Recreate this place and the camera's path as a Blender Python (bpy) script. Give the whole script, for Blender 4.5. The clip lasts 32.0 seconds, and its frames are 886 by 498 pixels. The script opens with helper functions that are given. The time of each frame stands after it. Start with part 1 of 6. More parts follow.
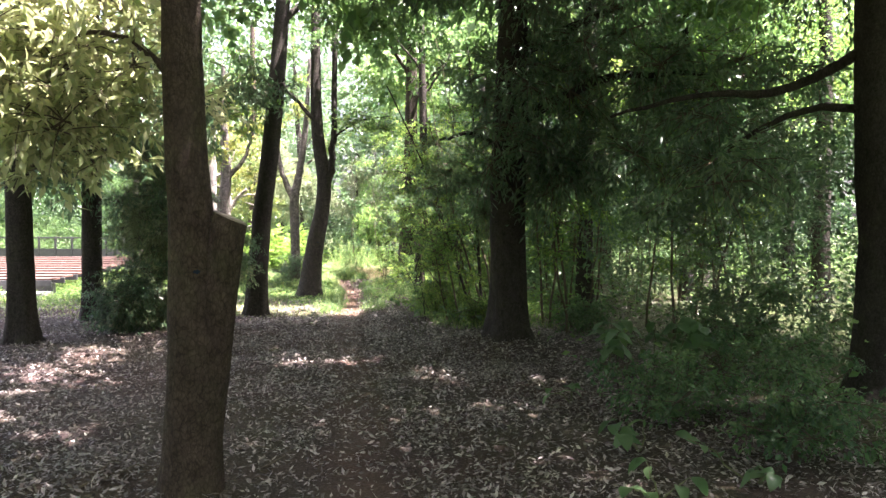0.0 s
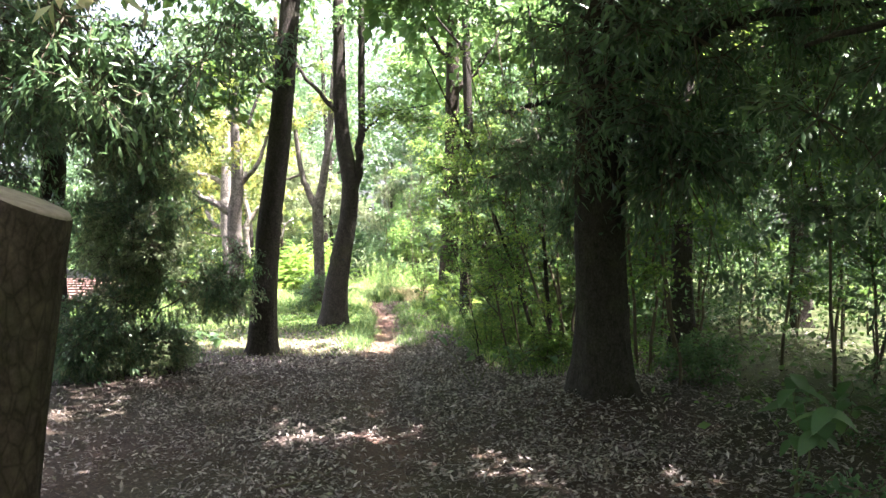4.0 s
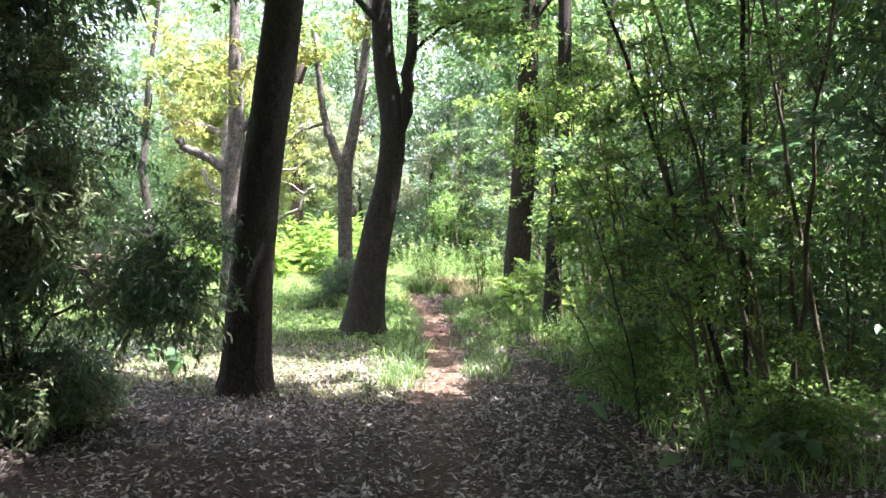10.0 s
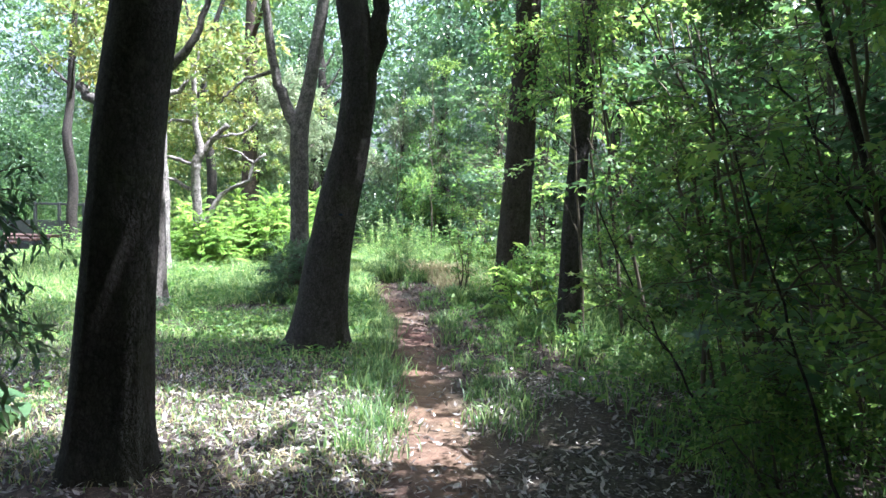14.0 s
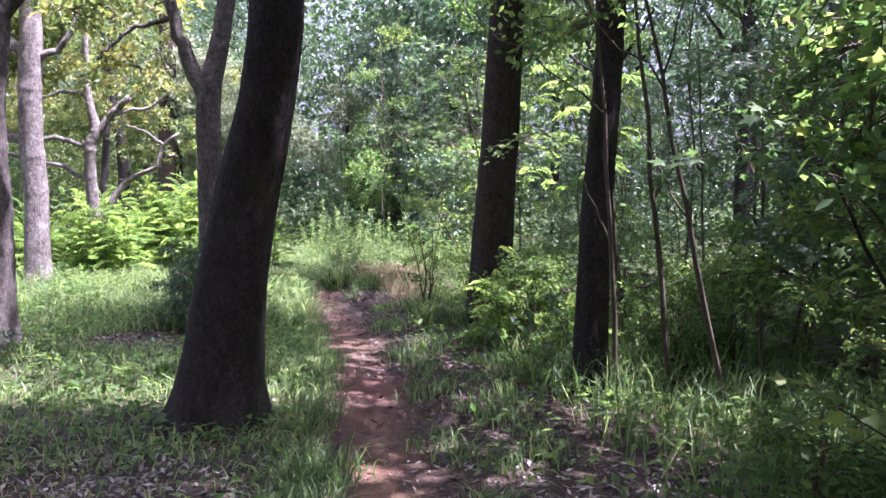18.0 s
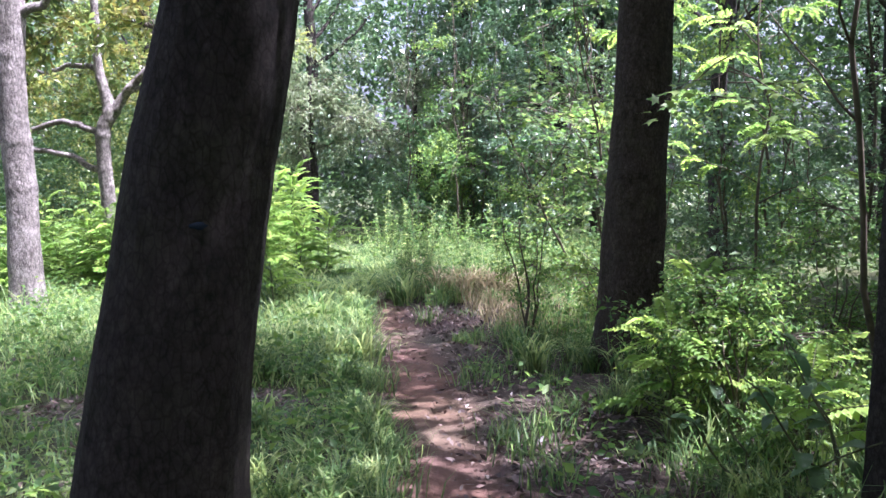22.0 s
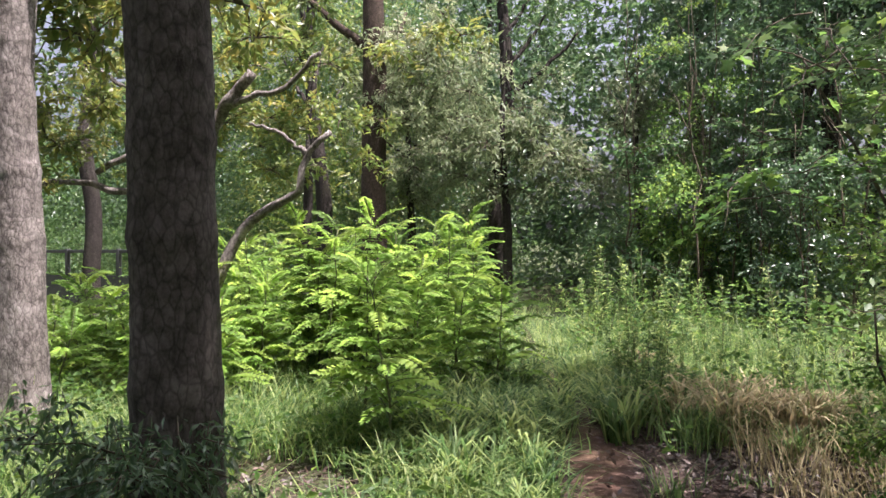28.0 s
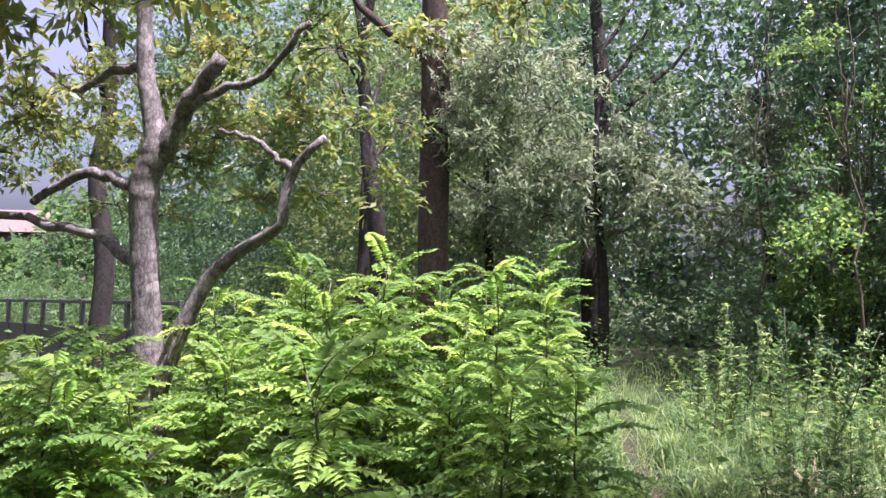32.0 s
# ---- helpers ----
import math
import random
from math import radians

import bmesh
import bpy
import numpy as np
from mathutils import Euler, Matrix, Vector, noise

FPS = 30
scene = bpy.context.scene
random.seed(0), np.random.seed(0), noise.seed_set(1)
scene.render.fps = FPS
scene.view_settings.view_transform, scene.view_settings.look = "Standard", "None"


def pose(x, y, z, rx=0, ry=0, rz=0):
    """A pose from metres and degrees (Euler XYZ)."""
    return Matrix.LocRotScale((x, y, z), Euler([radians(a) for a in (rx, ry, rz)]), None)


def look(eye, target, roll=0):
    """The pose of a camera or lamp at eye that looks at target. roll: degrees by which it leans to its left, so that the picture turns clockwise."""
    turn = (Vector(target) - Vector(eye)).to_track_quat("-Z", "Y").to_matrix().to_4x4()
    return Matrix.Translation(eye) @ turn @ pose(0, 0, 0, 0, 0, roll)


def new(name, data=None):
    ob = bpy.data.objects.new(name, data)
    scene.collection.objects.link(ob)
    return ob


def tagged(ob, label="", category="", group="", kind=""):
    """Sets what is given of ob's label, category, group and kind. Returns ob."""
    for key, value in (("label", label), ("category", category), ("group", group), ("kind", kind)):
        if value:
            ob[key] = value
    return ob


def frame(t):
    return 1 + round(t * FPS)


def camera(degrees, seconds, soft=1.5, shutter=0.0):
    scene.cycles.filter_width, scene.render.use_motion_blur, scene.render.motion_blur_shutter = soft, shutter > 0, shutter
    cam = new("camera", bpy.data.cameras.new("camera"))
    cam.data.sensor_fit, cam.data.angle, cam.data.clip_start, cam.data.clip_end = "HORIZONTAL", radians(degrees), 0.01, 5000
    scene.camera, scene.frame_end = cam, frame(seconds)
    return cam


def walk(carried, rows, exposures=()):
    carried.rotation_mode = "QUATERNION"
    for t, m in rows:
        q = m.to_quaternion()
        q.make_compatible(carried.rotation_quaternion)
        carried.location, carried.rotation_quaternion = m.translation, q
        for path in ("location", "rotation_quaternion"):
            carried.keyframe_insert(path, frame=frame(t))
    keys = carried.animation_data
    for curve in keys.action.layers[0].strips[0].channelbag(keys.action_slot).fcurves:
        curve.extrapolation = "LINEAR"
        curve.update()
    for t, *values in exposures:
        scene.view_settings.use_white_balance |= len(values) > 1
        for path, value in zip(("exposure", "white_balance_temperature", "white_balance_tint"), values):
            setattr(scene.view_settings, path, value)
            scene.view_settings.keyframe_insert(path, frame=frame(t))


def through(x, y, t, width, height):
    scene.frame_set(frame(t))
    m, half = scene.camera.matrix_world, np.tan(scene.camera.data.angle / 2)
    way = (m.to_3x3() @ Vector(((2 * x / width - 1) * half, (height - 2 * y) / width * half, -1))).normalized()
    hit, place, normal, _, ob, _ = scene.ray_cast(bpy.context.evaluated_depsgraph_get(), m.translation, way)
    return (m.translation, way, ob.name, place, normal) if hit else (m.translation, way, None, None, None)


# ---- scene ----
cam = camera(58.5, 32.0)
METRES, EYE, TILT, LEAN, TURN = 23.0, 1.66, -1.25, 0.0, 0.0
ROWS = [
    (0.0, 0.0, 0.0, 0.0, 0.0, 0.0, -0.0),
    (0.5, -0.003, 0.0156, 0.0003, -1.02, 2.53, -0.27),
    (1.0, -0.0049, 0.0324, -0.0001, -1.41, 3.46, 1.34),
    (1.5, -0.0055, 0.0505, 0.0009, 0.52, 3.66, 1.93),
    (2.0, -0.0076, 0.07, 0.0006, 0.69, 3.0, 1.43),
    (2.5, -0.0081, 0.0876, 0.0006, 1.07, 2.65, 1.74),
    (3.0, -0.0076, 0.1053, 0.0015, 2.42, 2.81, 0.82),
    (3.5, -0.0098, 0.1237, 0.0017, 2.52, 2.06, 0.6),
    (5.5, -0.0214, 0.1943, 0.0019, 5.08, -0.01, 0.43),
    (6.0, -0.0253, 0.2126, 0.0027, 6.62, 1.2, 0.67),
    (6.5, -0.0311, 0.2314, 0.0025, 6.92, 1.71, 0.92),
    (7.0, -0.0347, 0.2496, 0.0018, 6.62, 1.19, 1.05),
    (7.5, -0.0368, 0.2655, 0.0021, 7.16, 1.16, -0.52),
    (8.0, -0.04, 0.2827, 0.0022, 6.18, 1.84, -1.28),
    (8.5, -0.0433, 0.2997, 0.0015, 4.51, 1.06, -1.03),
    (9.0, -0.0465, 0.3167, 0.0023, 5.71, 1.14, -1.2),
    (9.5, -0.0517, 0.3342, 0.002, 4.86, 1.12, -1.63),
    (10.0, -0.0549, 0.3509, 0.0016, 4.48, -0.07, -1.09),
    (10.5, -0.0554, 0.3674, 0.0022, 5.62, -0.04, -0.55),
    (11.0, -0.059, 0.3835, 0.0021, 4.83, 0.24, -0.94),
    (11.5, -0.0613, 0.3984, 0.0016, 4.39, -0.68, -0.37),
    (12.0, -0.0622, 0.4122, 0.0024, 5.64, -0.71, -0.4),
    (12.5, -0.0657, 0.4267, 0.002, 4.6, -1.15, -0.84),
    (13.0, -0.0683, 0.4395, 0.002, 2.35, -2.61, -0.61),
    (13.5, -0.0693, 0.4546, 0.0031, 2.42, -1.73, -0.72),
    (14.0, -0.0719, 0.47, 0.0023, 2.05, -1.49, -1.48),
    (14.5, -0.0738, 0.4858, 0.0028, -0.17, -1.73, -0.83),
    (16.5, -0.0776, 0.5438, 0.0058, -3.08, -2.43, -0.53),
    (17.0, -0.0792, 0.5585, 0.0059, -3.14, -1.53, -1.09),
    (17.5, -0.0811, 0.5721, 0.0062, -3.71, -2.22, -1.09),
    (18.0, -0.082, 0.5873, 0.007, -1.81, -2.31, -0.92),
    (18.5, -0.0848, 0.6032, 0.0072, 0.23, -2.21, -0.84),
    (19.0, -0.0875, 0.6176, 0.0077, -0.15, -2.3, 0.25),
    (19.5, -0.0876, 0.6337, 0.0086, -0.64, -2.68, 0.66),
    (20.0, -0.0892, 0.6485, 0.0083, -0.15, -3.16, 0.54),
    (20.5, -0.0911, 0.6632, 0.0088, -0.88, -3.26, 0.76),
    (21.0, -0.0916, 0.6789, 0.0093, 0.83, -2.41, 0.84),
    (21.5, -0.0932, 0.6941, 0.0085, 3.15, -2.73, 0.52),
    (22.0, -0.094, 0.7092, 0.0089, 3.12, -3.08, 0.21),
    (22.5, -0.0927, 0.725, 0.0095, 4.24, -2.29, -0.65),
    (23.0, -0.0937, 0.7399, 0.0088, 4.78, -2.7, -1.52),
    (23.5, -0.0956, 0.7551, 0.0091, 3.34, -3.41, -1.6),
    (24.0, -0.0963, 0.7704, 0.01, 4.32, -2.8, -0.71),
    (24.5, -0.0987, 0.7863, 0.0094, 6.63, -2.45, -0.62),
    (25.0, -0.1017, 0.8003, 0.0103, 8.66, -3.43, -0.06),
    (25.5, -0.103, 0.8137, 0.0113, 15.37, -1.76, -0.18),
    (27.5, -0.1105, 0.8655, 0.013, 22.62, 0.94, -0.6),
    (28.0, -0.1131, 0.8797, 0.0126, 18.48, 0.85, -0.11),
    (28.5, -0.1136, 0.8967, 0.0118, 15.54, -0.61, 0.22),
    (29.0, -0.1147, 0.9123, 0.0115, 15.26, -2.7, 0.44),
    (29.5, -0.1176, 0.9279, 0.0119, 14.0, -3.05, -0.24),
    (30.0, -0.1203, 0.9435, 0.0128, 15.66, -2.43, 0.72),
    (30.5, -0.1238, 0.9573, 0.0131, 18.22, -2.35, 0.92),
    (31.0, -0.1287, 0.9697, 0.0146, 19.54, -0.55, 0.46),
    (31.5, -0.1316, 0.9804, 0.016, 23.45, 1.53, 0.34),
    (32.0, -0.1337, 0.9866, 0.0176, 25.81, 4.39, -0.73),
]
walk(cam, [(t, pose(0, 0, EYE, TILT, LEAN, TURN) @ pose(METRES * x, METRES * y, METRES * z, 90 + pitch, roll, yaw)) for t, x, y, z, yaw, pitch, roll in ROWS],
     exposures=[(0, 3.58, 6100, 30), (1.5, 3.42, 5950, 27), (6, 3.84, 6150, 22), (7, 3.55, 6050, 20), (8, 3.68, 6000, 24), (9.5, 3.38, 5900, 25), (12, 3.0, 5180, 15), (17, 2.47, 5200, 25), (18.3, 2.43, 5380, 50), (21, 2.42, 5200, 35), (24, 2.2, 5500, 36), (25, 1.92, 5600, 34), (28, 1.57, 6000, 28), (30, 1.72, 5800, 32), (32, 1.66, 5550, 38)])

# ---------------------------------------------------------------- light
SUN_AZ, SUN_EL = radians(97), radians(68)      # compass angle from +y towards +x, and height
TO_SUN = Vector((math.sin(SUN_AZ) * math.cos(SUN_EL), math.cos(SUN_AZ) * math.cos(SUN_EL), math.sin(SUN_EL)))
world = bpy.data.worlds.new("world")
scene.world = world
world.use_nodes = True
wn, wl = world.node_tree.nodes, world.node_tree.links
sky = wn.new("ShaderNodeTexSky")
sky.sky_type, sky.sun_disc = "NISHITA", False
sky.sun_elevation, sky.sun_rotation = SUN_EL, SUN_AZ
sky.air_density, sky.dust_density, sky.ozone_density = 0.9, 9.0, 0.0
wn["Background"].inputs["Strength"].default_value = 0.105
haze = wn.new("ShaderNodeHueSaturation")
haze.inputs["Saturation"].default_value = 0.5
wl.new(sky.outputs[0], haze.inputs["Color"])
wl.new(haze.outputs[0], wn["Background"].inputs["Color"])
sun_data = bpy.data.lights.new("sun", "SUN")
sun_data.energy, sun_data.angle, sun_data.color = 5.0, radians(0.6), (1.0, 0.93, 0.78)
sun = new("sun", sun_data)
sun.matrix_world = look(TO_SUN * 60, (0, 0, 0))


# ---------------------------------------------------------------- materials
def material(name):
    m = bpy.data.materials.new(name)
    m.use_nodes = True
    return m, m.node_tree.nodes, m.node_tree.links, m.node_tree.nodes["Principled BSDF"]


def ramp(nodes, stops):
    r = nodes.new("ShaderNodeValToRGB")
    while len(r.color_ramp.elements) < len(stops):
        r.color_ramp.elements.new(0.5)
    for e, (p, c) in zip(r.color_ramp.elements, stops):
        e.position, e.color = p, (*c, 1)
    return r


def noise_node(nodes, links, scale, detail=6, coord="Object", stretch=None, rough=0.6):
    tc = nodes.new("ShaderNodeTexCoord")
    n = nodes.new("ShaderNodeTexNoise")
    n.inputs["Scale"].default_value, n.inputs["Detail"].default_value = scale, detail
    n.inputs["Roughness"].default_value = rough
    src = tc.outputs[coord]
    if stretch:
        mp = nodes.new("ShaderNodeMapping")
        mp.inputs["Scale"].default_value = stretch
        links.new(src, mp.inputs["Vector"])
        src = mp.outputs[0]
    links.new(src, n.inputs["Vector"])
    return n


def mixed(nodes, links, fac, a, b, mode="MIX"):
    m = nodes.new("ShaderNodeMix")
    m.data_type, m.blend_type = "RGBA", mode
    for slot, v in ((0, fac), (6, a), (7, b)):
        if hasattr(v, "is_output"):
            links.new(v, m.inputs[slot])
        else:
            m.inputs[slot].default_value = v if slot == 0 else (*v, 1)
    return m.outputs[2]


def leaf_material(name, dark, mid, light, through=0.4, rough=0.42, gloss=0.5):
    """A leaf: colour varied leaf by leaf and clump by clump, light passing through the blade."""
    m, n, l, bsdf = material(name)
    geo, info = n.new("ShaderNodeNewGeometry"), n.new("ShaderNodeObjectInfo")
    add = n.new("ShaderNodeMath")
    add.operation = "MULTIPLY_ADD"
    l.new(info.outputs["Random"], add.inputs[0])
    add.inputs[1].default_value = 0.4
    sc = n.new("ShaderNodeMath")
    sc.operation = "MULTIPLY"
    l.new(geo.outputs["Random Per Island"], sc.inputs[0])
    sc.inputs[1].default_value = 0.6
    l.new(sc.outputs[0], add.inputs[2])
    r = ramp(n, [(0.1, dark), (0.5, mid), (0.92, light)])
    l.new(add.outputs[0], r.inputs[0])
    vein = noise_node(n, l, 30, 3)
    col = mixed(n, l, 0.25, r.outputs[0], vein.outputs["Color"], "SOFT_LIGHT")
    l.new(col, bsdf.inputs["Base Color"])
    bsdf.inputs["Roughness"].default_value = rough
    bsdf.inputs["Specular IOR Level"].default_value = gloss
    tr = n.new("ShaderNodeBsdfTranslucent")
    hue = n.new("ShaderNodeHueSaturation")
    hue.inputs["Saturation"].default_value, hue.inputs["Value"].default_value = 1.08, 2.1
    hue.inputs["Hue"].default_value = 0.492
    l.new(col, hue.inputs["Color"])
    l.new(hue.outputs[0], tr.inputs["Color"])
    mix = n.new("ShaderNodeMixShader")
    mix.inputs[0].default_value = through
    l.new(bsdf.outputs[0], mix.inputs[1])
    l.new(tr.outputs[0], mix.inputs[2])
    l.new(mix.outputs[0], n["Material Output"].inputs["Surface"])
    return m


def bark_material(name, dark, light, ridge=14.0, depth=0.5, moss=0.25, pale=None):
    m, n, l, bsdf = material(name)
    fine = noise_node(n, l, ridge, 8, stretch=(1, 1, 0.72), rough=0.8)
    coarse = noise_node(n, l, 5.5, 8, rough=0.7)
    r = ramp(n, [(0.38, dark), (0.62, light)])
    l.new(fine.outputs["Fac"], r.inputs[0])
    blot = ramp(n, [(0.52, (0, 0, 0)), (0.68, (0.75, 0.75, 0.75))])
    l.new(coarse.outputs["Fac"], blot.inputs[0])
    green = noise_node(n, l, 3.7, 6)
    gr = ramp(n, [(0.5, (0, 0, 0)), (0.75, (moss, moss, moss))])
    l.new(green.outputs["Fac"], gr.inputs[0])
    col = mixed(n, l, blot.outputs[0], r.outputs[0], pale or tuple(0.5 * (a + b) * 1.25 for a, b in zip(dark, light)))
    col = mixed(n, l, gr.outputs[0], col, (0.075, 0.085, 0.035))
    bsdf.inputs["Roughness"].default_value = 0.88
    bsdf.inputs["Specular IOR Level"].default_value = 0.25
    vor = n.new("ShaderNodeTexVoronoi")
    tc, mp = n.new("ShaderNodeTexCoord"), n.new("ShaderNodeMapping")
    mp.inputs["Scale"].default_value = (1, 1, 0.5)
    l.new(tc.outputs["Object"], mp.inputs["Vector"])
    l.new(mp.outputs[0], vor.inputs["Vector"])
    vor.feature, vor.inputs["Scale"].default_value = "DISTANCE_TO_EDGE", ridge * 1.2
    crack = ramp(n, [(0.0, (0.35, 0.35, 0.35)), (0.12, (1, 1, 1))])
    l.new(vor.outputs["Distance"], crack.inputs[0])
    plate = ramp(n, [(0.3, (0.6, 0.6, 0.6)), (0.7, (1.35, 1.35, 1.35))])
    lump = noise_node(n, l, ridge * 0.45, 4, stretch=(1, 1, 0.45))
    l.new(lump.outputs["Fac"], plate.inputs[0])
    col = mixed(n, l, 0.7, col, crack.outputs[0], "MULTIPLY")
    col = mixed(n, l, 0.8, col, plate.outputs[0], "MULTIPLY")
    l.new(col, bsdf.inputs["Base Color"])
    b1, b2 = n.new("ShaderNodeBump"), n.new("ShaderNodeBump")
    b1.inputs["Strength"].default_value, b1.inputs["Distance"].default_value = depth * 0.6, 0.02
    b2.inputs["Strength"].default_value, b2.inputs["Distance"].default_value = depth, 0.03
    l.new(vor.outputs["Distance"], b1.inputs["Height"])
    l.new(fine.outputs["Fac"], b2.inputs["Height"])
    l.new(b1.outputs[0], b2.inputs["Normal"])
    l.new(b2.outputs[0], bsdf.inputs["Normal"])
    return m


def plain_material(name, a, b, scale=6, rough=0.7, bump=0.2, metal=0.0):
    m, n, l, bsdf = material(name)
    t = noise_node(n, l, scale, 6)
    r = ramp(n, [(0.3, a), (0.7, b)])
    l.new(t.outputs["Fac"], r.inputs[0])
    l.new(r.outputs[0], bsdf.inputs["Base Color"])
    bsdf.inputs["Roughness"].default_value, bsdf.inputs["Metallic"].default_value = rough, metal
    bp = n.new("ShaderNodeBump")
    bp.inputs["Strength"].default_value, bp.inputs["Distance"].default_value = bump, 0.01
    l.new(t.outputs["Fac"], bp.inputs["Height"])
    l.new(bp.outputs[0], bsdf.inputs["Normal"])
    return m


M_EVERGREEN = leaf_material("evergreen_leaf", (0.035, 0.071, 0.037), (0.057, 0.11, 0.052), (0.112, 0.17, 0.075), 0.32, 0.33, 0.65)
M_MAPLE = leaf_material("broad_leaf", (0.04, 0.086, 0.028), (0.09, 0.162, 0.044), (0.2, 0.265, 0.068), 0.5, 0.5, 0.3)
# soft leaf's own colour, and the darker copy for foliage drawn as shaded
M_BROAD = leaf_material("soft_and_shaded_leaf", (0.033, 0.072, 0.034), (0.058, 0.113, 0.047), (0.1, 0.158, 0.064), 0.42, 0.45, 0.4)
M_CANOPY = leaf_material("canopy_leaf", (0.045, 0.088, 0.036), (0.072, 0.128, 0.046), (0.11, 0.168, 0.055), 0.45, 0.5, 0.35)
M_GOLDEN = leaf_material("golden_green_leaf", (0.07, 0.12, 0.035), (0.13, 0.17, 0.05), (0.24, 0.22, 0.06), 0.45, 0.38, 0.5)
M_PALE = leaf_material("pale_evergreen_leaf", (0.085, 0.125, 0.062), (0.15, 0.19, 0.10), (0.24, 0.26, 0.165), 0.42, 0.5, 0.35)
# brighter copy of the pale leaf, with sunshine put into its colour
M_PALE_SUNLIT = leaf_material("pale_sunlit_leaf", (0.15, 0.185, 0.085), (0.27, 0.3, 0.155), (0.4, 0.41, 0.26), 0.45, 0.45, 0.4)
M_LIME = leaf_material("lime_leaflet", (0.058, 0.122, 0.035), (0.158, 0.258, 0.062), (0.315, 0.395, 0.1), 0.52, 0.55, 0.2)
M_GRASS = leaf_material("grass_blade", (0.028, 0.062, 0.024), (0.09, 0.155, 0.05), (0.29, 0.345, 0.135), 0.42, 0.5, 0.3)
M_STRAW = leaf_material("dry_stalk", (0.13, 0.11, 0.06), (0.26, 0.222, 0.13), (0.42, 0.365, 0.225), 0.3, 0.7, 0.2)
M_LITTER_RED = leaf_material("reddish_dead_leaf", (0.02, 0.012, 0.0095), (0.095, 0.06, 0.047), (0.42, 0.325, 0.275), 0.05, 0.5, 0.5)
M_LITTER = leaf_material("dead_leaf", (0.028, 0.0225, 0.0195), (0.155, 0.132, 0.118), (0.48, 0.44, 0.4), 0.05, 0.5, 0.5)
M_BARK = bark_material("dark_bark", (0.017, 0.0137, 0.0118), (0.058, 0.048, 0.041), 38, 1.0)
M_BARK_MID = bark_material("brown_furrowed_bark", (0.022, 0.016, 0.012), (0.075, 0.057, 0.043), 34, 1.0)
M_BARK_LIGHT = bark_material("light_bark", (0.09, 0.078, 0.07), (0.29, 0.26, 0.24), 24, 0.7, 0.1, (0.42, 0.385, 0.36))
M_BARK_BROWN = bark_material("brown_bark", (0.028, 0.019, 0.0135), (0.08, 0.058, 0.042), 30, 0.6, 0.35)
M_BARK_PALE = bark_material("pale_bark", (0.05, 0.043, 0.039), (0.14, 0.124, 0.112), 26, 0.6, 0.12, (0.22, 0.195, 0.18))
M_TWIG = plain_material("twig_bark", (0.045, 0.035, 0.022), (0.10, 0.08, 0.05), 20, 0.85)
M_STEM = plain_material("green_stem", (0.05, 0.06, 0.025), (0.10, 0.11, 0.04), 12, 0.7)
M_CUT = plain_material("sawn_wood", (0.14, 0.115, 0.09), (0.26, 0.22, 0.18), 30, 0.85)
M_BLUE = plain_material("blue_paint", (0.002, 0.009, 0.022), (0.003, 0.016, 0.036), 40, 0.95)
M_DECK = plain_material("weathered_plank", (0.05, 0.025, 0.018), (0.10, 0.052, 0.038), 3, 0.85)
M_FENCE = plain_material("dark_painted_metal", (0.022, 0.022, 0.024), (0.05, 0.05, 0.052), 8, 0.5, 0.1)
M_CONCRETE = plain_material("grey_concrete", (0.22, 0.22, 0.21), (0.36, 0.35, 0.33), 5, 0.9)
M_ROOF = plain_material("brown_roof", (0.09, 0.06, 0.05), (0.16, 0.11, 0.09), 5, 0.8)


# ---------------------------------------------------------------- the lie of the land
PATH_X = [(-2, -0.15), (2, -0.3), (5, -0.5), (8, -0.85), (10.6, -1.25), (15, -1.8), (18.5, -2.15), (20.3, -2.35), (22, -2.65),
          (23.5, -2.9), (26, -3.4), (27.5, -3.85), (29.5, -4.6), (32, -5.2), (36, -6.5), (42, -8)]
PATH_X_Y = np.array([p[0] for p in PATH_X], float)
PATH_X_X = np.array([p[1] for p in PATH_X], float)


def path_x(y):
    return np.interp(y, PATH_X_Y, PATH_X_X)


def smooth(a, b, v):
    t = np.clip((np.asarray(v, float) - a) / (b - a), 0, 1)
    return t * t * (3 - 2 * t)


def wobble(x, y):
    """Smooth pseudo-random field, about -1 to 1."""
    return (np.sin(1.7 * x + 0.9 * y + 1.3) + np.sin(-1.1 * x + 2.3 * y) + np.sin(3.7 * x - 2.9 * y + 0.7) * 0.6
            + np.sin(0.53 * x + 0.41 * y + 2.0)) / 3.2


def ground_z(x, y):
    x, y = np.asarray(x, float), np.asarray(y, float)
    d = np.abs(x - path_x(y))
    z = 0.09 * smooth(9, 15, y) + 0.16 * smooth(27, 36, y)
    z = z + 0.035 * wobble(x, y) * smooth(0.2, 1.2, d)
    z = z - 0.04 * (1 - smooth(0.2, 0.6, d)) * smooth(9, 16, y)
    z = z + 0.16 * np.exp(-((x - 0.95) ** 2 + (y - 11.3) ** 2) / 0.9)
    return z


